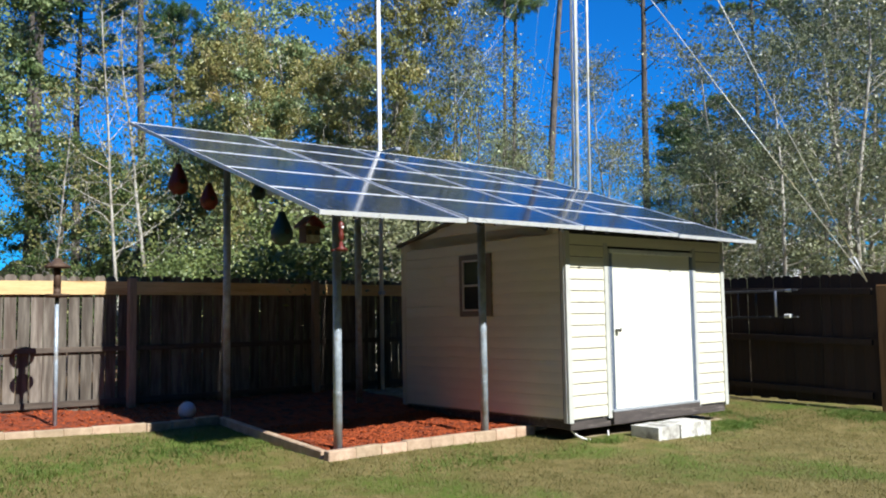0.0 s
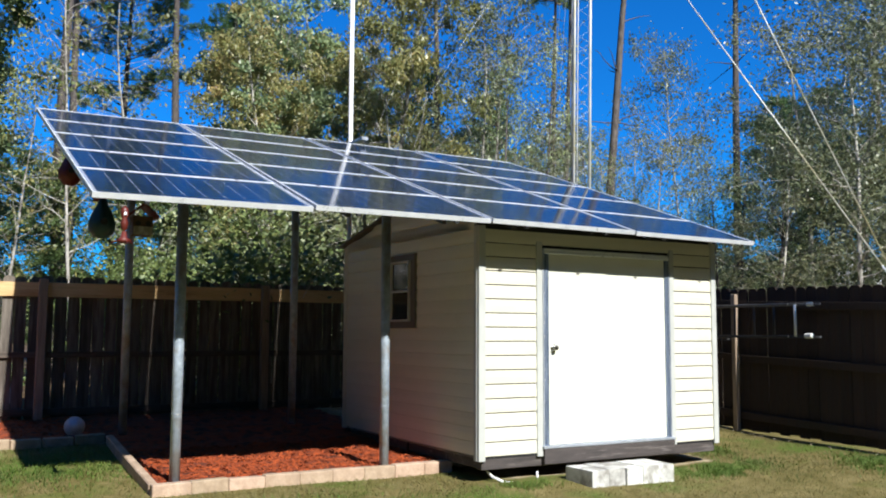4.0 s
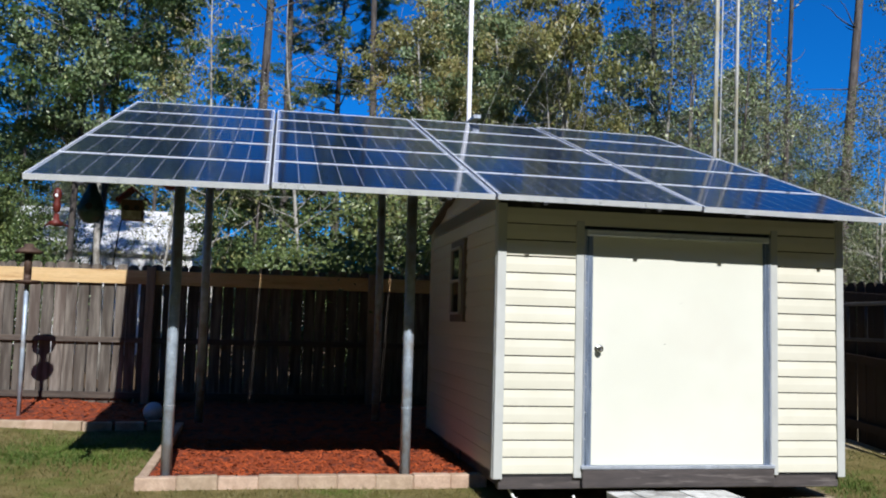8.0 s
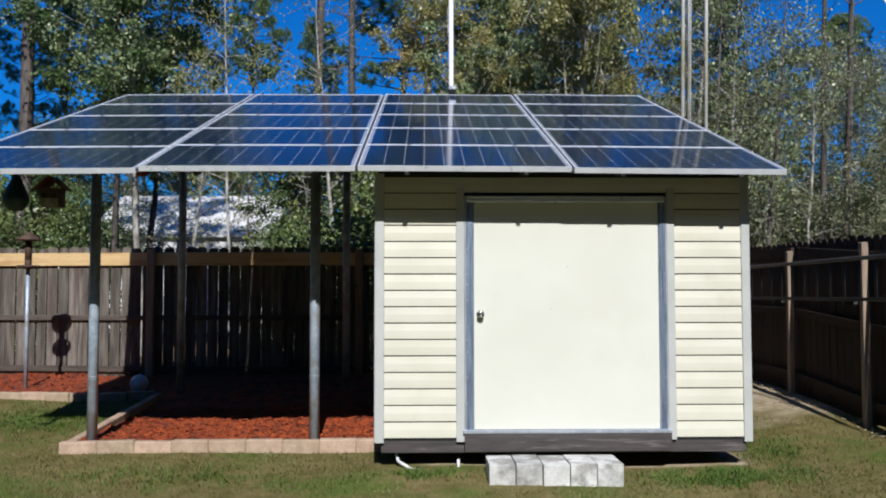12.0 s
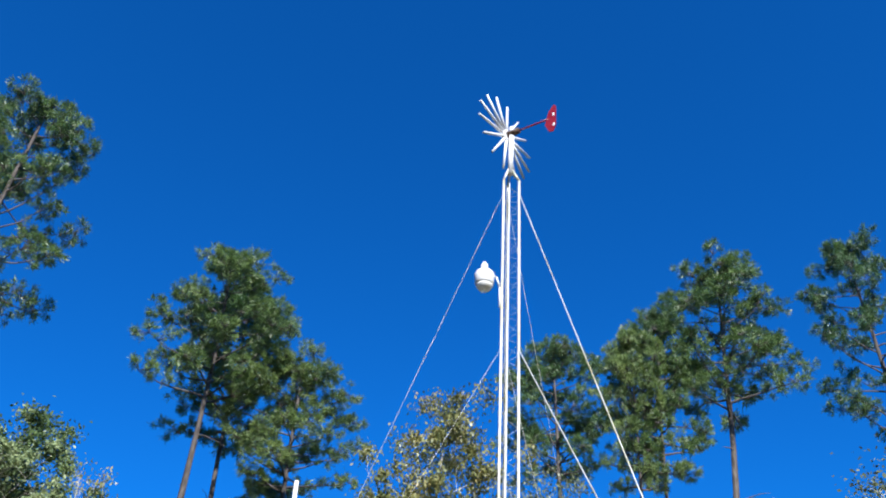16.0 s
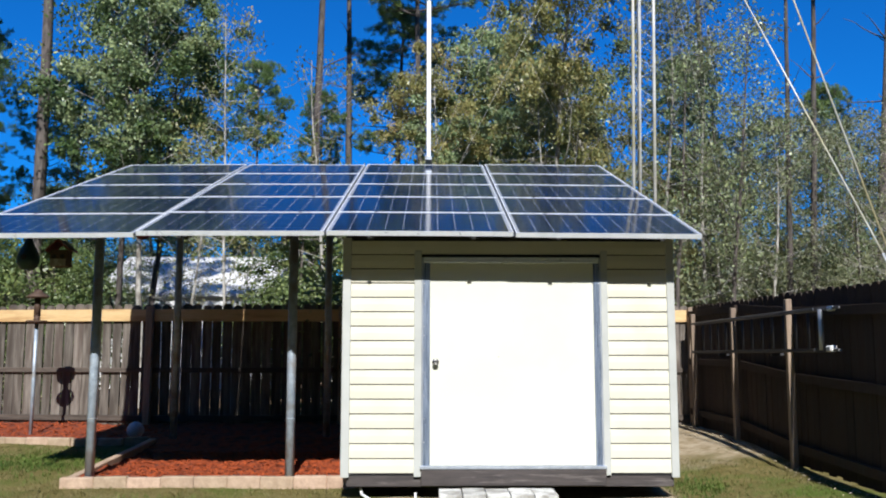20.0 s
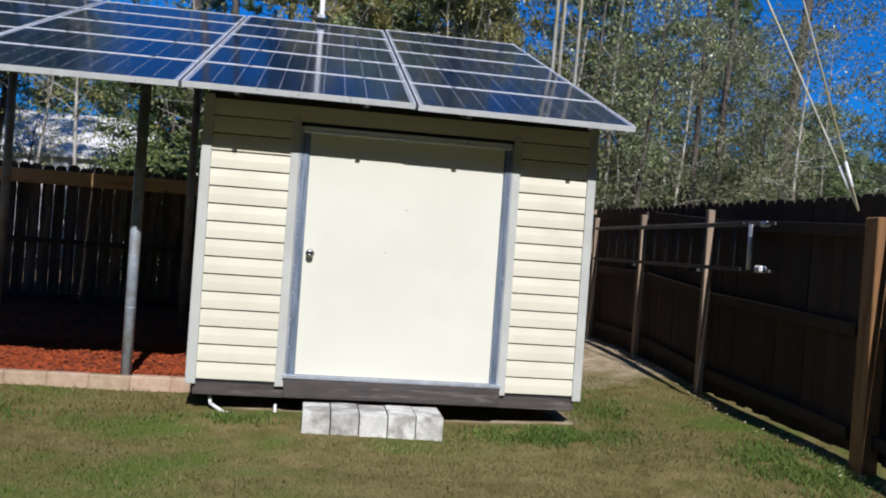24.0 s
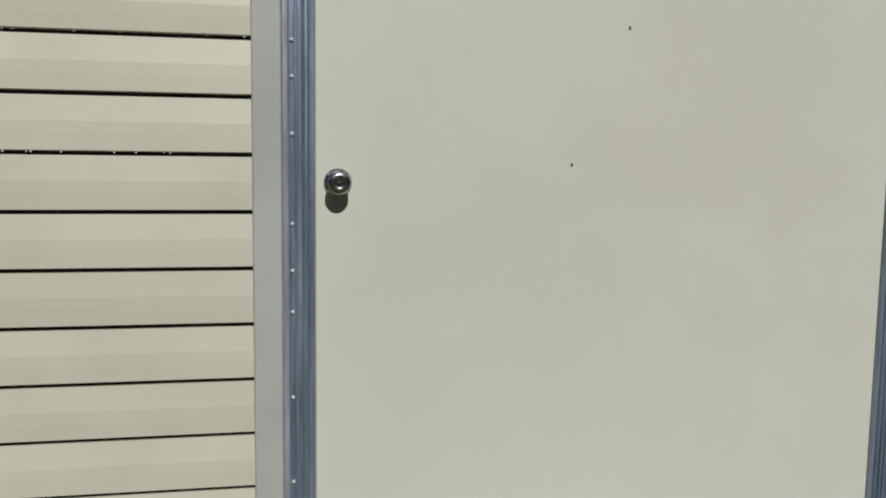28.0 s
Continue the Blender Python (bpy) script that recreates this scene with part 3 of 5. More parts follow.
for y in (0.77, 3.475):
    z = under(y) - 0.052
    part("beam", tube(bmesh.new(), (-3.35, y, z - 0.0), (0.02 if y < 1 else 0.3, y, z), 0.04, n=14), M_STEEL, rack)
for col in range(4):
    for off in (0.38, 1.31):
        # Rails coloured dark to carry the shade under the panels.
        bm = box(bmesh.new(), -0.02, 0.02, 0.22, 5.0, -0.092, -0.043)
        ob = part("rail", bm, M_DARKMETAL, rack, m=ROOF @ pose(col * PITCH_X + off, 0, 0))
for col in range(4):
    for off in (0.38, 1.31):
        bm = soft_box(-0.018, 0.018, -0.008, 0.03, -0.066, -0.044, 0.003)
        part("end_clamp", bm, M_DARKMETAL, rack, m=column(col) @ pose(off, 0, 0))
        for row in range(1, 5):
            bm = box(bmesh.new(), -0.016, 0.016, -0.018, 0.002, 0.0, 0.005)
            part("mid_clamp", bm, M_DARKMETAL, rack, m=column(col) @ pose(off, row * PITCH_Y, 0))


# ---- shed ----
SW, SD, S0, EAVE, RIDGE = 3.05, 3.2, 0.30, 2.52, 2.84
COURSE = 0.1335
shed = thing("shed", (0, 0, 0), "cream vinyl-sided garden shed with a wide off-white door, on skids", "shed")


def siding(length):
    """One dutch-lap course, its lower edge at z 0, drawn out along x; the outside looks to -y."""
    h = COURSE
    prof = [(0.0, 0.0), (-0.0135, 0.002), (-0.0138, h * 0.30), (-0.0132, h * 0.50), (-0.0112, h * 0.62), (-0.0065, h * 0.93), (0.007, h * 0.935), (0.007, h)]
    bm = bmesh.new()
    a = [bm.verts.new((0, y, z)) for y, z in prof]
    b = [bm.verts.new((length, y, z)) for y, z in prof]
    for i in range(len(prof) - 1):
        bm.faces.new((a[i], b[i], b[i + 1], a[i + 1]))
    return bm


def courses(x0, x1, z_from, z_to, place):
    me = mesh_of("siding_board", siding(x1 - x0), M_SIDING)
    k0 = int(round((z_from - 0.324) / COURSE))
    k = k0
    while 0.324 + k * COURSE < z_to - 0.02:
        part("siding_board", me, None, shed, m=place @ pose(x0, 0, 0.324 + k * COURSE))
        k += 1


front = pose(0, 0.0, 0)
# walls behind the boards; the front's near-black stands in for shade in the laps
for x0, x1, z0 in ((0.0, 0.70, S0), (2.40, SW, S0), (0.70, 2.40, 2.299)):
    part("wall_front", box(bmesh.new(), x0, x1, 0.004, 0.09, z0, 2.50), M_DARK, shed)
gable = [(0.05, S0), (SD - 0.05, S0), (SD - 0.05, EAVE), (SD / 2, RIDGE), (0.05, EAVE)]
for x0, x1 in ((0.02, 0.09), (SW - 0.09, SW - 0.005)):
    bm = bmesh.new()
    prism(bm, gable, 0, 0.07)
    side = part("wall_side", bm, M_SIDING, shed, m=Matrix.Translation((x0, 0, 0)) @ Matrix(((0, 1, 0, 0), (1, 0, 0, 0), (0, 0, 1, 0), (0, 0, 0, 1))))
part("wall_back", box(bmesh.new(), 0.0, SW, SD - 0.08, SD, S0, EAVE), M_SIDING, shed)
part("floor", box(bmesh.new(), 0.02, SW - 0.02, 0.1, SD - 0.1, S0, S0 + 0.04), M_SKID, shed)
courses(0.055, 0.643, 0.324, 2.47, front)
courses(2.442, 2.995, 0.324, 2.47, front)
courses(0.643, 2.442, 2.326, 2.47, front)
left = Matrix.Translation((0.02, SD, 0)) @ pose(0, 0, 0, 0, 0, -90)
WIN = (1.36, 1.80, 1.585, 2.24)
wl, wr = SD - WIN[1] - 0.09, SD - WIN[0] + 0.09
courses(0.05, SD - 0.06, 0.324, 1.525, left)
courses(0.05, wl, 1.525, 2.32, left)
courses(wr, SD - 0.06, 1.525, 2.32, left)
courses(0.05, SD - 0.06, 2.326, 2.50, left)
for k in range(2):
    inset = 0.05 + 1.5 * (0.0 + k * COURSE) / (RIDGE - EAVE)
    if SD - 2 * inset > 0.3:
        part("siding_board", siding(SD - 2 * inset - 0.3), M_SIDING, shed, m=left @ pose(inset + 0.15, 0, 0.324 + (16 + k) * COURSE + 0.0))
right = Matrix.Translation((SW - 0.005, 0, 0)) @ pose(0, 0, 0, 0, 0, 90)
courses(0.05, SD - 0.05, 0.324, 2.48, right)
for x0, x1, z0, z1 in ((-0.020, 0.054, 0.285, 2.48), (2.996, 3.066, 0.285, 2.48), (0.643, 0.7105, 0.292, 2.36), (2.3805, 2.442, 0.304, 2.36)):
    part("trim_board", soft_box(x0, x1, -0.026, 0.004, z0, z1, 0.003), M_TRIM, shed, "grey-beige vertical trim")
part("trim_board", soft_box(-0.026, 0.03, 0.006, 0.06, 0.285, 2.48, 0.003), M_TRIM, shed, "grey-beige corner trim")
for x0, x1, c0, c1 in ((0.711, 0.727, 0.727, 0.787), (2.364, 2.380, 2.310, 2.364)):
    j = part("door_jamb", soft_box(x0, x1, -0.030, 0.05, 0.345, 2.296, 0.003), M_ALU, shed, "aluminium door jamb flange")
    part("channel", soft_box(c0, c1, -0.024, 0.05, 0.35, 2.296, 0.002), M_CHANNEL, j, "ribbed blue-grey channel beside the door")
    for k in (0.22, 0.50, 0.72):
        part("rib", soft_box(c0 + (c1 - c0) * k, c0 + (c1 - c0) * k + 0.007, -0.030, -0.022, 0.36, 2.24, 0.002), M_CHANNEL, j)
    for z in (0.60, 0.81, 1.018, 1.117, 1.228, 1.438, 1.57, 1.653, 1.86, 2.05, 2.22):
        bm = bmesh.new()
        bmesh.ops.create_uvsphere(bm, u_segments=8, v_segments=5, radius=0.0048)
        part("screw", bm, M_VINYL, j, m=pose(0.734 if x0 < 1 else 2.357, -0.0255, z))
# Head paler than the jambs: reflected lawn light put into its metal colour.
part("door_head", soft_box(0.730, 2.361, -0.034, 0.05, 2.244, 2.298, 0.003), M_FRAME, shed, "aluminium door head, paled for reflected light")
for z in (2.253, 2.285):
    part("head_rib", soft_box(0.732, 2.359, -0.040, -0.032, z, z + 0.007, 0.002), M_FRAME, shed)
part("door_sill", soft_box(0.70, 2.40, -0.055, 0.06, 0.362, 0.390, 0.004), M_ALU, shed, "aluminium door sill")
part("sill_board", soft_box(0.71, 2.395, -0.05, 0.05, 0.215, 0.362, 0.005), M_SKID, shed, "dark wet wood board under the door")
door = part("door", soft_box(0.788, 2.309, -0.016, 0.03, 0.392, 2.2435, 0.003), M_DOOR, shed, "wide off-white slab door, closed")
bm = lathe(bmesh.new(), [(0.0, 0.0), (0.033, 0.0), (0.033, 0.004), (0.024, 0.008), (0.012, 0.012), (0.012, 0.026), (0.020, 0.030), (0.027, 0.040), (0.0275, 0.052), (0.024, 0.058), (0.016, 0.060), (0.012, 0.058), (0.0, 0.057)], 32)
knob = part("knob", bm, M_CHROME, door, "round satin metal door knob", m=Matrix.Translation((0.841, -0.016, 1.326)) @ pose(0, 0, 0, 90, 0, 0))
bm = lathe(bmesh.new(), [(0.0, 0.058), (0.006, 0.058), (0.006, 0.0605), (0.0, 0.0605)], 14)
part("lock_cylinder", bm, M_DARKMETAL, door, m=Matrix.Translation((0.841, -0.016, 1.326)) @ pose(0, 0, 0, 90, 0, 0))
for x, z in ((1.562, 1.712), (1.421, 1.373)):
    part("speck", soft_box(x - 0.0025, x + 0.0025, -0.0185, -0.015, z - 0.004, z + 0.004, 0.001), M_DARK, door)
# skids and piers
for y in (0.0, 1.5, 3.05):
    part("skid", soft_box(0.03, SW - 0.03, y + 0.006, y + 0.10, 0.20, 0.30, 0.006), M_SKID, shed, "dark weathered skid timber")
for x in (0.10, 1.45, 2.9):
    part("cross_skid", soft_box(x - 0.05, x + 0.05, 0.1, SD - 0.05, 0.205, 0.30, 0.006), M_SKID, shed)
for x in (0.35, 1.5, 2.7):
    for y in (1.0, 2.8):
        part("pier_block", soft_box(x - 0.1, x + 0.1, y - 0.2, y + 0.2, level(x, y) - 0.1, 0.205, 0.008), M_CONC, shed)
# window in the side wall
wy0, wy1, wz0, wz1 = WIN
win = part("window", soft_box(-0.02, 0.02, wy0 - 0.09, wy1 + 0.09, wz0 - 0.07, wz1 + 0.07, 0.004), M_SHUTTER, shed, "small double-hung window with taupe surround")
for y0, y1, z0, z1 in ((wy0, wy0 + 0.022, wz0, wz1), (wy1 - 0.022, wy1, wz0, wz1), (wy0, wy1, wz1 - 0.022, wz1), (wy0, wy1, wz0, wz0 + 0.022), (wy0, wy1, (wz0 + wz1) / 2 - 0.013, (wz0 + wz1) / 2 + 0.013)):
    part("sash_bar", soft_box(-0.045, -0.018, y0, y1, z0, z1, 0.003), M_TRIM, win, "grey-beige sash bar")
for z0, z1 in ((wz0 + 0.022, (wz0 + wz1) / 2 - 0.013), ((wz0 + wz1) / 2 + 0.013, wz1 - 0.022)):
    part("pane", box(bmesh.new(), -0.026, -0.0205, wy0 + 0.022, wy1 - 0.022, z0, z1), mat("window pane dark", (0.02, 0.025, 0.03), (0.03, 0.035, 0.04), 3, 0.06, bump=0, rough_var=0.02) if z0 < 1.7 else bpy.data.materials["window pane dark"], win, "dark reflecting pane")
# roof
for s in (0, 1):
    y0, z0 = (-0.06, EAVE - 0.005) if s == 0 else (SD + 0.06, EAVE - 0.005)
    bm = bmesh.new()
    q = [(-0.05, y0, z0), (SW + 0.05, y0, z0), (SW + 0.05, SD / 2, RIDGE + 0.012), (-0.05, SD / 2, RIDGE + 0.012)]
    a = [bm.verts.new(p) for p in q]
    b = [bm.verts.new((p[0], p[1], p[2] + 0.03)) for p in q]
    bm.faces.new(a)
    bm.faces.new(b[::-1])
    for i in range(4):
        bm.faces.new((a[i], b[i], b[(i + 1) % 4], a[(i + 1) % 4]))
    part("roof_slope", bm, M_ROOF, shed, "grey shingled roof slope")
# feet that carry the panels over the roof
for x in (0.2, 1.1, 2.0, 2.9):
    for y in (0.12, 3.05):
        rz = EAVE + 0.02 + (RIDGE - EAVE) * (min(y, SD - y) / (SD / 2))
        part("panel_foot", tube(bmesh.new(), (x, y, rz - 0.05), (x, y, under(y) - 0.02), 0.02, n=8), M_STEEL, rack)

# pipes that stick out under the shed
bm = pipe_path(bmesh.new(), [(0.14, 0.16, 0.22), (0.17, 0.04, 0.13), (0.28, -0.01, 0.075), (0.44, -0.03, 0.066), (0.62, -0.02, 0.07)], 0.013, 10)
solo("drain_pipe", bm, M_WHITEPIPE, "white plastic pipe lying below the shed floor", "pipe", "pipes below the shed")
bm = pipe_path(bmesh.new(), [(0.66, 0.01, 0.15), (0.66, 0.005, 0.04)], 0.011, 10)
solo("drain_pipe", bm, M_WHITEPIPE, "short upright plastic pipe below the shed floor", "pipe", "pipes below the shed")

# step of concrete blocks
for k in range(5):
    x = 0.868 + k * 0.2045
    bm = soft_box(0.002, 0.199, 0, 0.40, 0, 0.245, 0.008, 2)
    solo("concrete_block", bm, M_CONC, "grey concrete block laid as a step before the shed door", "block", "step blocks", at=(x, -0.56 + 0.01 * math.sin(k * 2), -0.035 + 0.004 * (k % 2)))


# rain drops hanging from the laps beside the door
rng3 = random.Random(12)
bm = bmesh.new()
for course, count in ((8, 9), (10, 7), (11, 6)):
    for _ in range(count):
        m = Matrix.Translation((rng3.uniform(0.07, 0.635), -0.0105, 0.324 + course * COURSE - 0.002))
        bmesh.ops.create_uvsphere(bm, u_segments=8, v_segments=6, radius=rng3.uniform(0.0018, 0.003), matrix=m)
drops = solo("rain_drops", bm, mat("rain drop", (0.55, 0.56, 0.56), (0.7, 0.7, 0.7), 5, 0.05, bump=0.0, rough_var=0.0), "small clear rain drops hanging from the siding laps", "rain drops", kind="stuff")


# ---- fences ----
def picket_mesh(material, h, seed, widths=(0.128, 0.133, 0.137, 0.139)):
    rng = random.Random(seed)
    w, t, c = rng.choice(widths), 0.016, 0.03
    bm = bmesh.new()
    top = h + rng.uniform(-0.006, 0.006)
    prism(bm, [(0, 0), (w, 0), (w + rng.uniform(-0.003, 0.003), top - c), (w - c, top), (c, top), (rng.uniform(-0.003, 0.003), top - c)], 0, t)
    return mesh_of("picket", bm, material)


def fence_run(ob, line, h, meshes, lift, rng):
    """Pickets along a plan line, each a little out of true."""
    for (xa, ya), (xb, yb) in zip(line, line[1:]):
        length = math.hypot(xb - xa, yb - ya)
        ang = math.degrees(math.atan2(yb - ya, xb - xa))
        n = int(length / 0.1455)
        for k in range(n):
            f = (k + 0.02) / n
            f += rng.uniform(-0.0045, 0.0045) / length
            x, y = xa + (xb - xa) * f, ya + (yb - ya) * f
            part("picket", rng.choice(meshes), None, ob, m=pose(x, y, lift(x, y) + rng.uniform(-0.012, 0.012), 0, rng.uniform(-0.35, 0.35), ang + rng.uniform(-0.8, 0.8)))


def rails(ob, line, heights, inward, lift):
    for (xa, ya), (xb, yb) in zip(line, line[1:]):
        length = math.hypot(xb - xa, yb - ya)
        ang = math.degrees(math.atan2(yb - ya, xb - xa))
        tip = math.degrees(math.atan2(lift(xb, yb) - lift(xa, ya), length))
        for z0, z1, m, name in heights:
            d0, d1 = (-0.042, -0.004) if inward < 0 else (0.02, 0.058)
            part("rail", soft_box(0.03, length - 0.03, d0, d1, z0, z1, 0.003), m, ob, name, m=pose(xa, ya, lift(xa, ya), 0, -tip, ang))


rng = random.Random(21)
back = thing("back_fence", (0, 0, 0), "weathered wooden fence with dog-eared pickets and new yellow top rail", "fence", "yard fences")
fl = lambda x, y: 0.395
light = [picket_mesh(M_OLDWOOD, 1.735, s) for s in range(8)]
fence_run(back, FENCE, 1.735, light, fl, rng)
rails(back, FENCE, [(1.49, 1.665, M_NEWWOOD, "new yellow pine top rail"), (0.745, 0.815, M_RAILWOOD, "dark weathered middle rail"), (0.05, 0.13, M_RAILWOOD, "dark weathered bottom rail")], -1, fl)
STANDS = [(-12.0, 6.1), (-8.66, 5.61), (-5.92, 5.19)] + FENCE[4:]
for (x, y), m, tag in zip(STANDS, (M_GREYPOST, M_SKID, M_POSTWOOD, M_GREYPOST, M_GREYPOST, M_GREYPOST, M_GREYPOST), ("", "dark grey post", "golden new wood post", "", "", "", "")):
    post = part("fence_post", soft_box(x - 0.05, x + 0.05, y - 0.14, y - 0.046, 0.2, 2.10, 0.006), m, back, tag)
    if x == -8.66:
        part("post_cap", soft_box(x - 0.03, x + 0.03, y - 0.12, y - 0.066, 2.10, 2.16, 0.006), M_VINYL, post, "small white cap")

SIDE = [(4.66, 4.9), (4.66, 2.80), (4.66, 1.08), (4.66, -1.25), (4.66, -3.6), (4.66, -6.0), (4.66, -9.0)]
side = thing("side_fence", (0, 0, 0), "dark brown wooden privacy fence with square posts beside the shed, blackened for shade", "fence", "yard fences")
sl = lambda x, y: float(np.interp(y, (-9, -1.3, 1.05, 2.8, 5), (0.12, 0.17, 0.25, 0.38, 0.40)))
darkp = [picket_mesh(M_SHADEWOOD, 1.80, 30 + s, (0.139, 0.1445, 0.146, 0.147)) for s in range(8)]
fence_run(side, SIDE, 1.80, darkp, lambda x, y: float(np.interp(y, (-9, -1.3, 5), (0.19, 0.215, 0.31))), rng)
rails(side, [(4.64, p[1]) for p in SIDE], [(1.55, 1.64, M_SHADEWOOD, ""), (0.86, 0.95, M_SHADEWOOD, ""), (0.14, 0.23, M_SHADEWOOD, "")], -1, sl)
for x, y in [(4.66, 4.50)] + SIDE[1:]:
    if y == -1.25:
        part("fence_post", soft_box(4.535, 4.655, y - 0.27, y - 0.12, 0.0, 1.85, 0.008), M_CORNERPOST, side, "thick orange-brown corner post")
        continue
    part("fence_post", soft_box(4.535, 4.60, y - 0.035, y + 0.035, 0.05, 1.98, 0.006), M_GREYPOST, side)

# pale leaf and twig litter along the foot of the side fence
rng2 = random.Random(44)
lv, lf = [], []
for _ in range(300):
    y = rng2.uniform(-2.0, 4.0)
    x = 4.57 - abs(rng2.gauss(0, 0.09)) - 0.03 * math.sin(y * 3)
    z = level(x, y) + 0.03 * noise.noise((x * 0.7, y * 0.7, 0)) + 0.012
    a, w, h = rng2.uniform(0, 6.3), rng2.uniform(0.010, 0.032), rng2.uniform(0.003, 0.010)
    k = len(lv)
    dx, dy = math.cos(a), math.sin(a)
    lv += [(x - dx * w, y - dy * w, z), (x - dy * h, y + dx * h, z + 0.006), (x + dx * w, y + dy * w, z + 0.012), (x + dy * h, y - dx * h, z + 0.002)]
    lf.append((k, k + 1, k + 2, k + 3))
tagged(new("leaf_litter", raw_mesh("leaf_litter", lv, lf, mat("dry litter", (0.30, 0.24, 0.15), (0.46, 0.38, 0.27), 8, 0.9, bump=0.2, island=0.3))), "dry pale leaves and twigs along the fence foot", "litter", kind="stuff")

# ladder hung on the side fence
ladder = thing("ladder", (4.48, -0.12, 1.42), "aluminium extension ladder hung level along the side fence", "ladder")
for z in (0.0, 0.385):
    part("side_rail", soft_box(-0.015, 0.015, 0, 4.2, z, z + 0.035, 0.004), M_RAIL if z else M_DARKMETAL, ladder)
    part("side_rail", soft_box(-0.065, -0.04, 0.25, 4.2, z + 0.005, z + 0.035, 0.004), M_RAIL if z else M_DARKMETAL, ladder)
for k in range(13):
    part("rung", tube(bmesh.new(), (0, 0.2 + k * 0.305, 0.02), (0, 0.2 + k * 0.305, 0.41), 0.014, n=10), M_DARKMETAL, ladder)
part("foot", soft_box(-0.035, 0.02, -0.07, 0.02, 0.375, 0.42, 0.012), M_VINYL, ladder, "white ladder foot")
part("foot", soft_box(-0.045, 0.02, -0.06, 0.05, 0.0, 0.06, 0.014), M_VINYL, ladder, "white ladder foot")
for z in (0.0, 0.385):
    part("tip", soft_box(-0.02, 0.015, -0.16, -0.06, z + 0.005, z + 0.03, 0.004), M_RAIL, ladder, "dull metal rail tip")
part("tie_bar", tube(bmesh.new(), (-0.03, 0.17, 0.02), (-0.03, 0.17, 0.40), 0.016, n=10), M_VINYL, ladder, "white upright bar")
for y in (1.08, 2.80):
    solo("ladder_hook", soft_box(-0.10, 0.06, -0.02, 0.02, 0, 0.03, 0.004), M_DARKMETAL, "dark metal hook that carries the ladder", "hook", "ladder hooks", at=(4.5, y + 0.08, 1.385))


# ---- edging ----
def edging(ob, line, step, h, lift):
    rng = random.Random(3)
    me = mesh_of("edging_block", soft_box(0, step - 0.008, -0.05, 0.05, 0, h, 0.008), M_BRICK)
    for (xa, ya), (xb, yb) in zip(line, line[1:]):
        length = math.hypot(xb - xa, yb - ya)
        ang = math.degrees(math.atan2(yb - ya, xb - xa))
        n = max(1, round(length / step))
        for k in range(n):
            f = k / n
            x, y = xa + (xb - xa) * f, ya + (yb - ya) * f
            part("edging_block", me, None, ob, m=pose(x, y, lift(x, y) + rng.uniform(-0.006, 0.006), rng.uniform(-1.5, 1.5), rng.uniform(-0.8, 0.8), ang + rng.uniform(-1.2, 1.2)))


edge = thing("bed_edging", (0, 0, 0), "tan concrete edging blocks in a row round the mulch bed", "edging", kind="structure")
edging(edge, [(-2.80, 0.635), (0.10, 0.70)], 0.33, 0.17, lambda x, y: level(x, y) - 0.06)
edging(edge, EDGE, 0.30, 0.13, lambda x, y: level(x, y) - 0.045)
timber = thing("edging_timber", (0, 0, 0), "long landscape timber along the mulch bed", "timber", kind="structure")
part("beam", soft_box(-0.04, 0.04, 0, 2.5, 0, 0.11, 0.01), M_BRICK, timber, m=pose(-2.76, 0.74, 0.085, 3.4, 0, -1))


# ---- tower, turbine and mast ----
TX, TY = 3.62, 2.95
LEGS = [(3.325, 2.90), (3.59, 2.87), (3.44, 3.09)]
LEAN = 0.0195
TOP = 11.8
tower = thing("lattice_tower", (0, 0, 0), "slim three-legged lattice tower of pale steel tube", "tower")
for x, y in LEGS:
    leg = part("leg", tube(bmesh.new(), (x, y, level(x, y) - 0.2), (x + LEAN * TOP, y, TOP), 0.021, n=10), M_TOWER, tower)
    part("leg_top", tube(bmesh.new(), (x + LEAN * TOP, y, TOP), (TX + 0.06 + (x - 3.45) * 0.25, TY + (y - TY) * 0.2, TOP + 0.30), 0.021, n=10), M_TOWER, leg)
bm = bmesh.new()
for k in range(int((TOP - 0.5) / 0.4)):
    z = 0.5 + k * 0.4
    for i in range(3):
        a, b = LEGS[i], LEGS[(i + 1) % 3]
        tube(bm, (a[0] + LEAN * z, a[1], z), (b[0] + LEAN * z, b[1], z + 0.2), 0.0020, n=4, caps=False)
        tube(bm, (b[0] + LEAN * z, b[1], z + 0.2), (a[0] + LEAN * z, a[1], z + 0.4), 0.0020, n=4, caps=False)
part("lacing", bm, M_TOWER, tower, "thin zigzag lacing bars")
part("top_pipe", tube(bmesh.new(), (TX + 0.06, TY, TOP + 0.20), (TX + 0.10, TY, 12.93), 0.05, n=16), M_WHITEPIPE, tower, "thick white pipe")
part("cable", tube(bmesh.new(), (TX - 0.17, TY + 0.02, 1.0), (TX + 0.05, TY, TOP), 0.008, n=6), M_WHITEPIPE, tower)

turbine = thing("wind_turbine", (TX + 0.10, TY, 13.01), "small wind turbine with white pipe blades and red tail vane", "wind turbine", turn=-47.0)
part("nacelle", tube(bmesh.new(), (-0.075, 0, 0), (0.16, 0, 0.0), 0.07, 0.055, n=16), M_RUST, turbine, "dark rusty generator body")
part("yaw_bearing", tube(bmesh.new(), (0, 0, -0.12), (0, 0, 0.16), 0.04, n=12), M_WHITEPIPE, turbine)
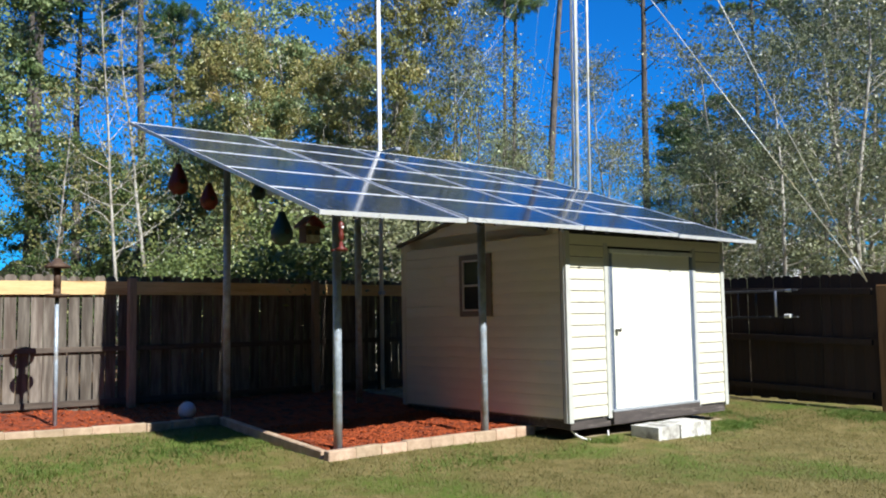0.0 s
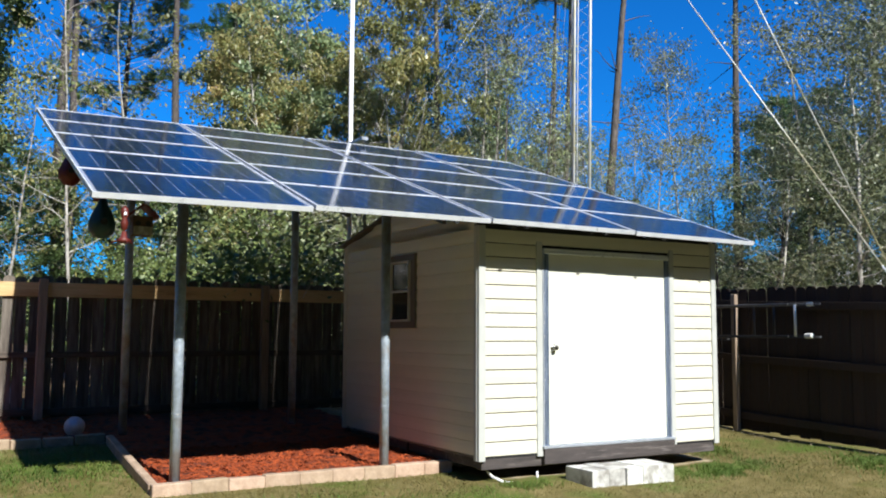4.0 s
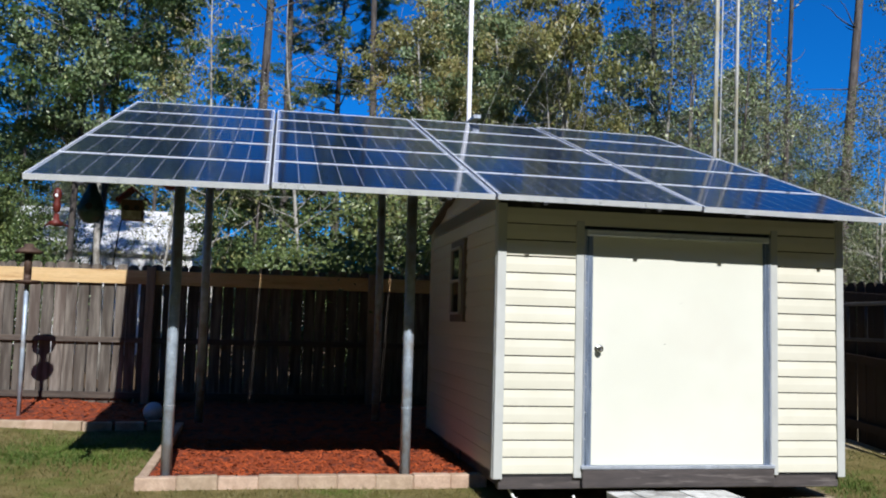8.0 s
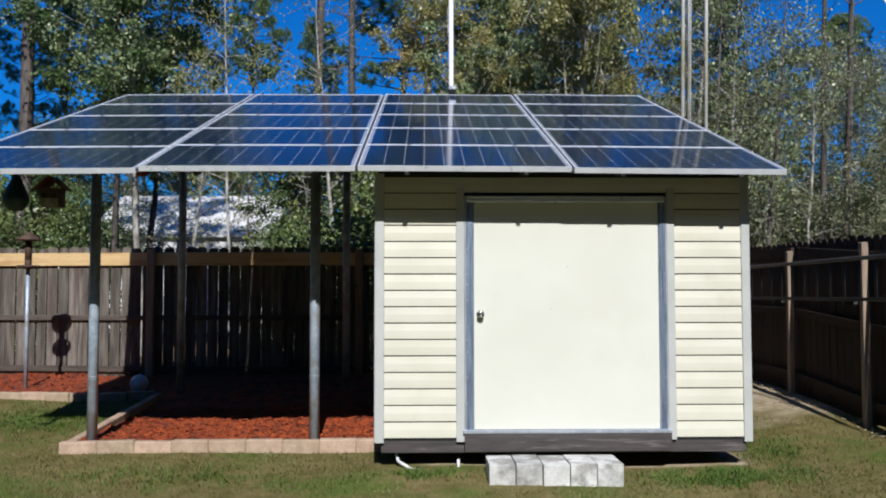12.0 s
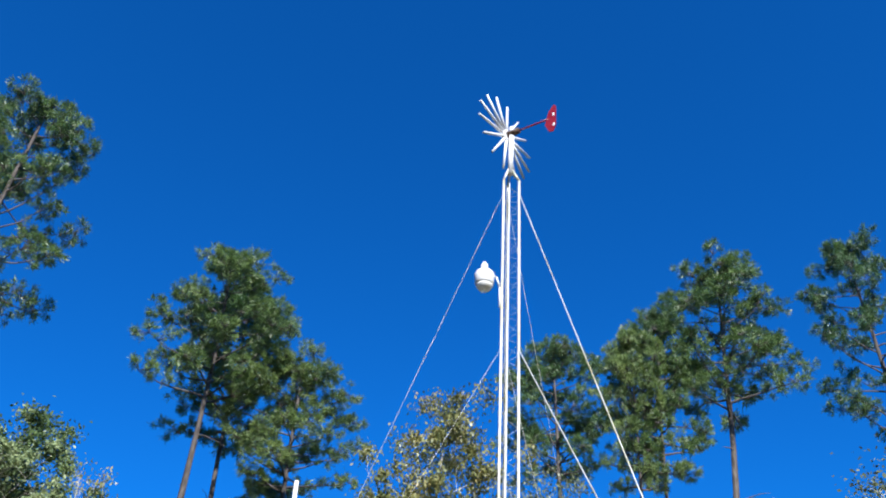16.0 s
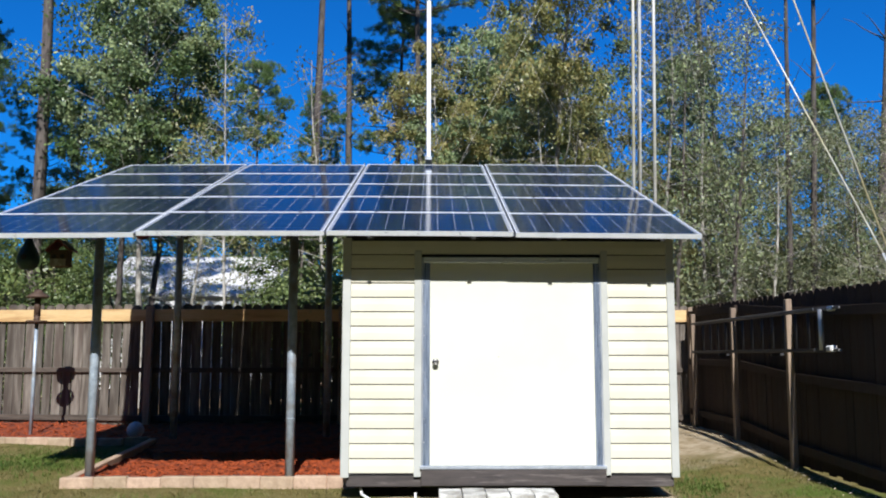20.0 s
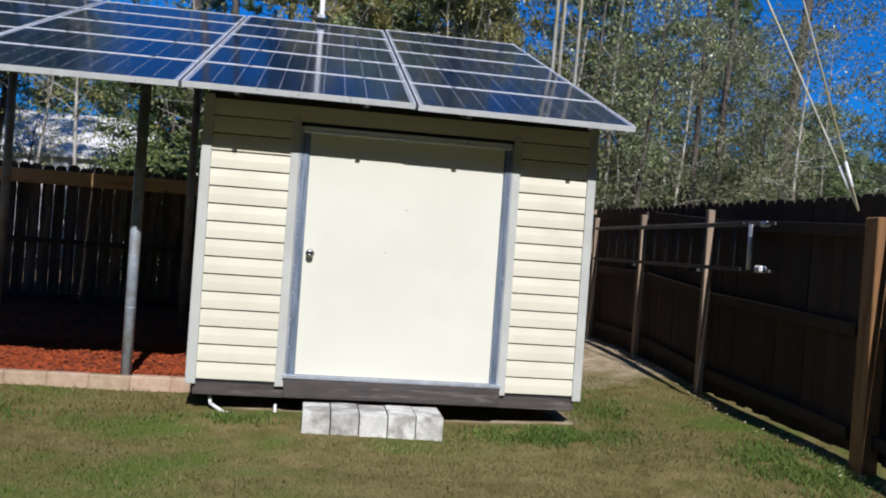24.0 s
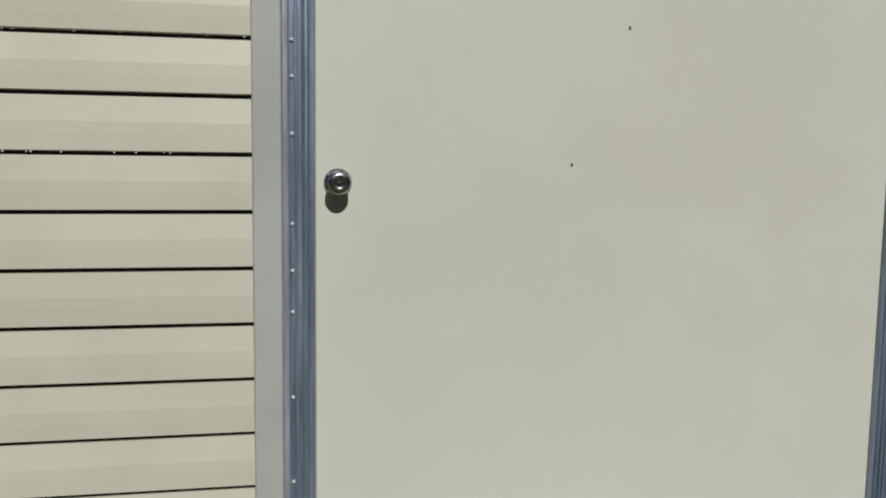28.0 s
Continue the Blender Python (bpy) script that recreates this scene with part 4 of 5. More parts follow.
part("hub", tube(bmesh.new(), (-0.145, 0, 0), (-0.075, 0, 0), 0.12, n=20), M_WHITEPIPE, turbine, "white hub disc")
for k in range(14):
    a = 2 * math.pi * (k + 0.3) / 14
    u = Vector((-0.03, math.cos(a), math.sin(a)))
    bm = tube(bmesh.new(), Vector((-0.11, 0, 0)) + u * 0.10, Vector((-0.11, 0, 0)) + u * 0.84, 0.031, 0.021, n=8)
    part("blade", bm, M_WHITEPIPE, turbine)
part("tail_boom", tube(bmesh.new(), (0.1, 0, 0), (0.78, 0, -0.08), 0.016, n=10), M_VANE, turbine)
bm = bmesh.new()
prism(bm, [(0.70, -0.20), (0.78, -0.40), (0.86, -0.42), (0.92, -0.28), (0.94, 0.16), (0.90, 0.22), (0.78, 0.08)], -0.008, 0.008)
vane = part("tail_vane", bm, M_VANE, turbine, "red sheet metal tail vane")
for z in (-0.27, -0.02):
    part("mark", soft_box(0.86, 0.90, -0.013, 0.013, z - 0.035, z + 0.035, 0.004), M_WHITEPIPE, vane, "pale painted mark")

lamp = thing("tower_lamp", (3.22, 2.88, 9.50), "white yard lamp on a bracket high on the tower", "lamp")
bm = lathe(bmesh.new(), [(0.0, 0.0), (0.13, 0.0), (0.15, 0.03), (0.16, 0.20), (0.13, 0.25), (0.06, 0.28), (0.055, 0.40), (0.03, 0.44), (0.0, 0.44)], 20)
part("housing", bm, M_WHITEPIPE, lamp)
part("lens", lathe(bmesh.new(), [(0.0, -0.09), (0.09, -0.08), (0.13, -0.02), (0.13, 0.0), (0.0, 0.0)], 20), M_VINYL, lamp, "pale lens under the housing")
part("bracket", pipe_path(bmesh.new(), [(0.12, 0, 0.22), (0.20, 0.02, 0.20), (0.255, 0.035, 0.02), (0.255, 0.035, -0.36)], 0.016), M_WHITEPIPE, lamp)

ANCHOR = [(4.56, -1.25, 1.90), (0.05, 4.78, 1.95), (7.6, 9.5, 0.45)]
for i, (ax, ay, az) in enumerate(ANCHOR):
    for z in (11.5, 8.4):
        x, y = LEGS[1] if i == 0 else LEGS[0] if i == 1 else LEGS[2]
        x += LEAN * z
        d = (Vector((x, y, z)) - Vector((ax, ay, az))).normalized()
        bm = tube(bmesh.new(), (ax, ay, az), (x, y, z), 0.008 if i == 0 else 0.0022, n=6)
        wire = solo("guy_wire", bm, M_TOWER, "thin steel guy wire from the tower to its anchor", "wire", "guy wires")
        if i == 0:
            p = Vector((ax, ay, az)) + d * 0.18
            part("turnbuckle", tube(bmesh.new(), p, p + d * 0.2, 0.012, n=8), M_WHITEPIPE, wire)

mast = thing("mast", (0.755, 4.80, 0), "plain white pipe mast behind the solar roof", "mast")
part("pipe", tube(bmesh.new(), (0, 0, 0.25), (0, 0, 6.79), 0.033, n=16), M_WHITEPIPE, mast)
part("clamp", soft_box(-0.05, 0.05, -0.52, 0.05, 4.19, 4.24, 0.006), M_ALU, mast, "silver clamp at the panel edge")
part("clamp", soft_box(-0.04, 0.04, -0.05, 0.05, 1.9, 1.96, 0.006), M_ALU, mast)


# ---- hanging birdhouses ----
def gourd(name, x, y, z, s, material, label):
    ob = thing(name, (x, y, z), label, "birdhouse", "birdhouses under the solar roof")
    body = part("body", lathe(bmesh.new(), [(0, -0.15 * s), (0.06 * s, -0.14 * s), (0.105 * s, -0.08 * s), (0.11 * s, -0.02 * s), (0.08 * s, 0.06 * s), (0.045 * s, 0.13 * s), (0.03 * s, 0.18 * s), (0, 0.19 * s)], 18), material, ob)
    part("entry_hole", tube(bmesh.new(), (0, -0.09 * s, -0.02 * s), (0, -0.113 * s, -0.02 * s), 0.028 * s, n=14), M_DARK, ob, "round dark entry hole")
    part("hanger", tube(bmesh.new(), (0, 0, 0.18 * s), (0, 0, under(y) - z), 0.004, n=5), M_DARKMETAL, ob)
    return ob


gourd("birdhouse", -3.21, 3.42, 3.24, 1.15, M_RED, "red gourd birdhouse darkened for shade, hanging from the rack")
gourd("birdhouse", -2.93, 3.15, 3.02, 1.0, M_RED, "dull red gourd birdhouse hanging from the rack")
gourd("birdhouse", -3.26, 0.68, 2.38, 1.0, M_TEAL, "teal gourd birdhouse hanging from the rack")
gourd("birdhouse", -2.17, 3.34, 3.19, 0.82, M_TEAL, "small teal gourd birdhouse darkened for shade, hanging from the rack")
gourd("birdhouse", -0.95, 3.30, 3.19, 0.72, M_RED, "small red gourd birdhouse darkened for shade, hanging near the shed")
bh = thing("birdhouse", (-2.94, 0.70, 2.37), "brown wooden birdhouse with a pitched roof hanging from the rack", "birdhouse", "birdhouses under the solar roof")
bh.scale = (0.82, 0.82, 0.82)
part("body", soft_box(-0.10, 0.10, -0.09, 0.09, -0.12, 0.08, 0.005), M_BROWN, bh)
bm = bmesh.new()
prism(bm, [(-0.15, 0.06), (0.0, 0.19), (0.15, 0.06), (0.15, 0.085), (0.0, 0.215), (-0.15, 0.085)], -0.13, 0.13)
part("roof", bm, M_RED, bh, "pitched red-brown roof")
part("front_board", soft_box(-0.095, 0.095, -0.098, -0.088, -0.115, -0.03, 0.003), M_PALEBARK, bh, "cream painted lower front")
for x in (-0.05, 0.05):
    part("entry_hole", tube(bmesh.new(), (x, -0.085, 0.0), (x, -0.094, 0.0), 0.028, n=14), M_DARK, bh)
part("hanger", tube(bmesh.new(), (0, 0, 0.2), (0, 0, (under(0.70) - 2.37) / 0.82), 0.004, n=5), M_DARKMETAL, bh)
fd = thing("hummingbird_feeder", (-3.27, -0.42, 2.20), "red hanging nectar feeder below the front panel edge", "feeder")
fd.scale = (0.75, 0.75, 0.9)
part("bottle", lathe(bmesh.new(), [(0, -0.02), (0.030, 0.0), (0.036, 0.05), (0.024, 0.085), (0.040, 0.12), (0.034, 0.16), (0.012, 0.18), (0, 0.182)], 14), M_RED, fd)
part("stopper", tube(bmesh.new(), (0, -0.03, 0.12), (0, -0.043, 0.12), 0.014, n=10), M_WHITEPIPE, fd, "pale round mark")
for a in (0.6, 2.7, 4.8):
    part("perch", pipe_path(bmesh.new(), [(0.03 * math.cos(a), 0.03 * math.sin(a), -0.09), (0.115 * math.cos(a), 0.115 * math.sin(a), -0.11)], 0.008, 6), M_RED, fd)
part("dish", lathe(bmesh.new(), [(0, -0.12), (0.06, -0.11), (0.07, -0.09), (0.03, -0.07), (0.02, -0.02), (0, -0.02)], 14), M_RED, fd)
part("hanger", tube(bmesh.new(), (0, 0, 0.16), (0, 0, (under(-0.42) - 2.20) / 0.9), 0.004, n=5), M_DARKMETAL, fd)


# ---- bird feeder on a pole ----
fx, fy = -4.51, 3.78
fz = level(fx, fy)
pole = thing("bird_feeder_pole", (fx, fy, fz), "bird feeder with a brown dish roof on a galvanised pole", "bird feeder")
part("pole", tube(bmesh.new(), (0, 0, -0.05), (0, 0, 1.56), 0.024, n=14), M_STEEL, pole)
part("bracket", tube(bmesh.new(), (0, 0, 1.50), (0, 0, 1.62), 0.042, n=14), M_RUST, pole)
part("tray", lathe(bmesh.new(), [(0, 1.50), (0.115, 1.505), (0.137, 1.535), (0.130, 1.545), (0, 1.53)], 20), M_RUST, pole)
part("seed_tube", tube(bmesh.new(), (0, 0, 1.60), (0, 0, 1.86), 0.042, n=16), M_BROWN, pole)
part("roof", lathe(bmesh.new(), [(0, 1.84), (0.142, 1.85), (0.147, 1.868), (0.085, 1.91), (0.055, 1.925), (0.045, 1.955), (0, 1.965)], 22), M_RUST, pole, "rusty brown dish roof")

# ---- ball on the bed ----
bz = level(-3.04, 3.5)
bm = bmesh.new()
bmesh.ops.create_uvsphere(bm, u_segments=28, v_segments=18, radius=0.108)
for f in bm.faces:
    f.smooth = True
ob = thing("garden_globe", (-3.04, 3.52, bz + 0.02), "pale blue-white garden globe on the mulch", "garden globe")
part("globe", bm, M_BALL, ob, m=pose(0, 0, 0.113))
part("base_ring", lathe(bmesh.new(), [(0, 0), (0.07, 0), (0.06, 0.03), (0, 0.03)], 18), M_DARKMETAL, ob)


# ---- fountain ----
ft = thing("fountain", (-6.92, 2.62, level(-6.9, 2.55) - 0.01), "four-tier pink stone garden fountain with scalloped bowls", "fountain")
part("plinth", lathe(bmesh.new(), [(0, 0), (0.30, 0), (0.31, 0.06), (0.22, 0.10), (0.20, 0.22), (0.30, 0.26), (0, 0.26)], 32), M_STONE, ft)
for r, z, h in ((0.66, 0.25, 0.19), (0.44, 0.70, 0.10), (0.32, 0.96, 0.08), (0.22, 1.24, 0.06)):
    part("bowl", lathe(bmesh.new(), [(0, z), (r * 0.35, z), (r * 0.75, z + h * 0.45), (r * 0.97, z + h * 0.85), (r, z + h), (r * 0.95, z + h * 1.02), (r * 0.85, z + h * 0.75), (0, z + h * 0.6)], 48, 0.035, 8), M_STONE, ft, "scalloped stone bowl")
for r, z0, z1 in ((0.20, 0.36, 0.71), (0.13, 0.76, 0.97), (0.085, 1.01, 1.25)):
    m = (z0 + z1) / 2
    part("column", lathe(bmesh.new(), [(0, z0), (r * 1.2, z0), (r * 1.25, z0 + 0.06), (r * 0.8, m), (r * 0.75, m + 0.04), (r * 1.05, z1), (0, z1)], 24), M_STONE, ft)
part("finial", lathe(bmesh.new(), [(0, 1.27), (0.05, 1.28), (0.035, 1.31), (0.065, 1.36), (0.06, 1.41), (0.02, 1.47), (0, 1.475)], 18), M_STONE, ft, "pine-cone finial")


ft.scale = (0.95, 0.95, 1.06)


# ---- neighbouring houses ----
def house(name, x, y, w, d, h, rise, wall, label, turn=0.0, z=0.4):
    ob = thing(name, (x, y, z), label, "house", turn=turn)
    bm = bmesh.new()
    prism(bm, [(0, 0), (w, 0), (w, h), (w / 2, h + rise), (0, h)], 0, d)
    part("house_body", bm, wall, ob)
    for s in (-1, 1):
        bm = bmesh.new()
        x0, x1 = (w / 2, -0.15) if s < 0 else (w / 2, w + 0.15)
        za, zb = h + rise + 0.02, h - 0.05
        prism(bm, [(x0, za), (x1, zb), (x1, zb + 0.08), (x0, za + 0.08)], -0.12, d + 0.12)
        part("roof", bm, M_FARROOF, ob)
    for k in (0.28, 0.68):
        wn_ = part("window", soft_box(w * k - 0.5, w * k + 0.5, -0.04, 0.02, 1.2, 2.5, 0.01), M_VINYL, ob)
        part("pane", soft_box(w * k - 0.42, w * k + 0.42, -0.05, -0.03, 1.27, 2.43, 0.005), M_DARK, wn_)
    return ob


house("house", -3.98, 17.74, 6.0, 5.0, 2.75, 1.35, M_HOUSE, "white neighbouring house seen through the trees", 90.0)
# Unseen house, put in to screen low sky light from the shaded fronts.
house("house", -7.0, -24.0, 16.0, 9.0, 3.0, 2.4, M_STONE, "low brick house added unseen behind the lawn to cut sky light", z=0.0)
house("house", 33.0, 16.0, 9.0, 12.0, 2.6, 2.2, M_STONE, "low neighbouring house with a grey roof beyond the trees", 25.0)


# ---- trees ----
def tubes(paths, sides=6):
    verts, faces = [], []
    for pts, radii in paths:
        start = len(verts)
        for i, (p, r) in enumerate(zip(pts, radii)):
            d = (pts[min(i + 1, len(pts) - 1)] - pts[max(i - 1, 0)]).normalized()
            u = d.cross(Vector((0.31, 0.2, 0.93) if abs(d.z) < 0.9 else (1, 0, 0))).normalized()
            w = d.cross(u)
            for k in range(sides):
                a = 2 * math.pi * k / sides
                q = p + (u * math.cos(a) + w * math.sin(a)) * r
                verts.append((q.x, q.y, q.z))
        for i in range(len(pts) - 1):
            for k in range(sides):
                a = start + i * sides
                faces.append((a + k, a + (k + 1) % sides, a + sides + (k + 1) % sides, a + sides + k))
    return verts, faces


def limb(rng, p, d, length, r, bend, steps=5, up=0.0):
    pts, radii = [p], [r]
    d = d.normalized()
    for i in range(steps):
        d = (d + Vector((rng.gauss(0, bend), rng.gauss(0, bend), rng.gauss(0, bend) + up))).normalized()
        p = p + d * (length / steps)
        pts.append(p)
        radii.append(max(0.004, r * (1 - 0.85 * (i + 1) / steps)))
    return pts, radii


def leaf_cloud(centres, per, size, spread_r, seed, droop=0.3, aspect=0.55):
    """Diamond leaves scattered round the twig ends."""
    g = np.random.default_rng(seed)
    c = np.repeat(np.array(centres, float), per, axis=0)
    n = len(c)
    lump = np.repeat(g.uniform(0.45, 1.25, (len(centres), 1)), per, axis=0)
    c = c + g.normal(0, 1, (n, 3)) * spread_r * lump * np.array((1, 1, 0.7))
    a = g.normal(0, 1, (n, 3))
    a[:, 2] -= droop
    a /= np.linalg.norm(a, axis=1)[:, None]
    b = np.cross(a, g.normal(0, 1, (n, 3)))
    b /= np.linalg.norm(b, axis=1)[:, None]
    s = size * g.uniform(0.6, 1.3, (n, 1))
    v = np.stack([c - a * s * 0.5, c + b * s * 0.5 * aspect, c + a * s * 0.5, c - b * s * 0.5 * aspect], 1).reshape(-1, 3)
    f = np.arange(4 * n).reshape(-1, 4)
    return v, f


def fast_mesh(name, v, f, material):
    me = bpy.data.meshes.new(name)
    n = len(f)
    me.vertices.add(len(v))
    me.vertices.foreach_set("co", np.asarray(v, np.float32).ravel())
    me.loops.add(4 * n)
    me.loops.foreach_set("vertex_index", np.asarray(f, np.int32).ravel())
    me.polygons.add(n)
    me.polygons.foreach_set("loop_start", np.arange(0, 4 * n, 4, dtype=np.int32))
    me.update(calc_edges=True)
    me.materials.append(material)
    return me


def broadleaf(seed, h, base, radius, leaves, size, bark, foliage, label, lean=0.06, trunk=0.12, clump=0.25):
    rng = random.Random(seed)
    ob = thing("tree", (0, 0, -60), label, "tree", "trees behind the fence")
    paths, ends = [], []
    tp, tr = limb(rng, Vector((0, 0, -0.2)), Vector((rng.gauss(0, lean), rng.gauss(0, lean), 1)), h * 0.93, trunk, 0.05, 10, 0.06)
    paths.append((tp, tr))
    for k in range(30):
        f = base + (0.97 - base) * (k + rng.random()) / 30
        i = min(len(tp) - 2, int(f * 10))
        p = tp[i].lerp(tp[i + 1], f * 10 - i)
        prof = math.sin(math.pi * min(1, max(0.12, (f - base) / (1.02 - base)) ** 0.75)) * 0.8 + 0.25
        a = rng.uniform(0, 6.283)
        d = Vector((math.cos(a), math.sin(a), rng.uniform(0.15, 0.9)))
        lp, lr = limb(rng, p, d, radius * prof * rng.uniform(0.7, 1.15), trunk * 0.24 * (1.3 - f), 0.16, 5, 0.05)
        paths.append((lp, lr))
        for j in (2, 3, 4, 5):
            d2 = (lp[j] - lp[j - 1]) + Vector((rng.gauss(0, 0.5), rng.gauss(0, 0.5), rng.gauss(0.15, 0.4)))
            sp, sr = limb(rng, lp[j], d2, radius * 0.35 * rng.uniform(0.5, 1.2), 0.007, 0.2, 3)
            paths.append((sp, sr))
            ends += [sp[3]]
    v, f = tubes(paths, 5)
    part("trunk", raw_mesh("trunk", v, f, bark, True), None, ob)
    if leaves:
        v, f = leaf_cloud([tuple(p) for p in ends], max(1, leaves // len(ends)), size, clump, seed)
        part("crown", fast_mesh("crown", v, f, foliage), None, ob)
    return ob


def pine(seed, h, base, radius, label, trunk=0.16, boughs=44, needles=48):
    """A bare trunk under a rounded crown of needle puffs at the ends of the boughs."""
    rng = random.Random(seed)
    ob = thing("pine_tree", (0, 0, -60), label, "pine tree", "pines behind the fence")
    paths, cen, dirs = [], [], []
    tp, tr = limb(rng, Vector((0, 0, -0.2)), Vector((rng.gauss(0, 0.02), rng.gauss(0, 0.02), 1)), h * 0.96, trunk, 0.018, 12, 0.03)
    tip = tp[-1].copy()
    tp = [p - Vector((tip.x, tip.y, 0)) * (i / (len(tp) - 1)) for i, p in enumerate(tp)]
    paths.append((tp, [max(0.02, trunk * (1 - 0.8 * i / 12)) for i in range(13)]))
    for k in range(8):
        f = rng.uniform(base * 0.6, base)
        i = int(f * 12)
        a = rng.uniform(0, 6.283)
        paths.append(limb(rng, tp[i], Vector((math.cos(a), math.sin(a), rng.uniform(-0.1, 0.5))), rng.uniform(0.4, 1.6), 0.022, 0.12, 4))
    for k in range(boughs):
        u = ((k + rng.random()) / boughs) ** 0.9
        f = base + (0.985 - base) * u
        i = min(11, int(f * 12))
        p = tp[i].lerp(tp[i + 1], f * 12 - i)
        prof = max(0.2, (0.72 + 0.32 * u) * (1 - u ** 2.6) ** 0.5 * 1.08)
        a = k * 2.4 + rng.uniform(-0.5, 0.5)
        lp, lr = limb(rng, p, Vector((math.cos(a), math.sin(a), rng.uniform(-0.05, 0.35))), radius * prof * rng.uniform(0.65, 1.1), 0.034 * (1.2 - u * 0.8), 0.11, 6, 0.05)
        paths.append((lp, lr))
        for j, tufts, size in ((3, 4, 0.26), (4, 6, 0.34), (5, 7, 0.36), (6, 11, 0.40)):
            if j < 5 and rng.random() < 0.35:
                continue
            c = lp[j] + Vector((rng.gauss(0, 0.14), rng.gauss(0, 0.14), 0.08))
            for _ in range(tufts):
                d = Vector((rng.gauss(0, 1), rng.gauss(0, 1), rng.gauss(0.25, 0.75))).normalized()
                q = c + Vector((d.x * size, d.y * size, d.z * size * 0.62)) * rng.uniform(0.45, 1.0)
                q.z = min(q.z, h - 0.2)
                paths.append(([lp[j], q], [0.008, 0.004]))
                cen.append(tuple(q))
                dirs.append(tuple(d))
    v, f = tubes(paths, 5)
    part("trunk", raw_mesh("trunk", v, f, M_BARK, True), None, ob)
    g = np.random.default_rng(seed)
    c, d = np.repeat(np.array(cen), needles, 0), np.repeat(np.array(dirs), needles, 0)
    n = len(c)
    a = d * 0.75 + g.normal(0, 0.6, (n, 3))
    a /= np.linalg.norm(a, axis=1)[:, None]
    b = np.cross(a, g.normal(0, 1, (n, 3)))
    b /= np.linalg.norm(b, axis=1)[:, None]
    ln, w = g.uniform(0.11, 0.22, (n, 1)), 0.0085
    c = c + g.normal(0, 0.035, (n, 3))
    v = np.stack([c - b * w * 0.4, c + a * ln * 0.6 - b * w, c + a * ln, c + a * ln * 0.6 + b * w], 1).reshape(-1, 3)
    part("crown", fast_mesh("crown", v, np.arange(4 * n).reshape(-1, 4), M_NEEDLE), None, ob)
    return ob


def set_tree(kinds, k, x, y, scale, turn, wide=1.0, lean=(0, 0)):
    src = kinds[k]
    s = Matrix.Diagonal((scale * wide, scale * wide, scale, 1))
    m = Matrix.Translation((x, y, level(x, y) - 0.05)) @ pose(0, 0, 0, lean[0], lean[1]) @ pose(0, 0, 0, 0, 0, turn) @ s
    if src not in used:
        used.add(src)
        src.matrix_basis = m
        return src
    ob = copy_thing(src, Matrix.Identity(4))
    ob.matrix_basis = m
    return ob


used = set()
PINES = [
    pine(101, 18.0, 0.715, 2.35, "tall pine with a bare trunk and a rounded green crown", 0.17),
    pine(102, 18.0, 0.69, 2.0, "tall slender pine with a long bare trunk", 0.14),
    pine(103, 18.0, 0.60, 2.6, "large dark pine with spreading boughs", 0.20),
]
LEAFY = [
    broadleaf(201, 9.0, 0.22, 2.5, 22000, 0.11, M_PALEBARK, M_LEAF, "leafy olive-green tree with a pale trunk", trunk=0.10, clump=0.20),
    broadleaf(202, 11.0, 0.25, 2.5, 26000, 0.105, M_PALEBARK, M_LEAFY, "tree with dense yellow-brown winter leaves", trunk=0.13, clump=0.21),
    broadleaf(203, 10.0, 0.20, 2.4, 9500, 0.088, M_PALEBARK, M_LEAFG, "thin grey-green tree with many bare twigs", trunk=0.08, clump=0.27),
    broadleaf(204, 8.5, 0.10, 2.3, 22000, 0.105, M_BARK, M_LEAFD, "bushy dark green tree leafy to the ground", trunk=0.10, clump=0.22),
    broadleaf(205, 10.0, 0.30, 1.7, 1500, 0.10, M_PALEBARK, M_LEAFY, "bare pale winter tree with fine branches", trunk=0.07),
    broadleaf(206, 11.0, 0.48, 2.3, 18000, 0.108, M_PALEBARK, M_LEAF, "tall tree with olive leaves high on a pale trunk", trunk=0.11, clump=0.20),
    broadleaf(207, 11.0, 0.46, 2.3, 20000, 0.108, M_BARK, M_LEAFD, "tall dark green tree leafy high on its trunk", trunk=0.11, clump=0.20),
    broadleaf(208, 10.0, 0.34, 1.5, 2600, 0.085, M_BARK, M_LEAF, "slender dark-barked tree with thin winter leaves", trunk=0.085, clump=0.2),
]
SHRUB = [
    broadleaf(301, 3.4, 0.06, 1.5, 9000, 0.10, M_BARK, M_LEAFD, "dense green shrub behind the fence", trunk=0.04, clump=0.30),
    broadleaf(302, 3.8, 0.06, 1.6, 8000, 0.09, M_PALEBARK, M_LEAFG, "loose grey-green shrub behind the fence", trunk=0.04, clump=0.34),
]
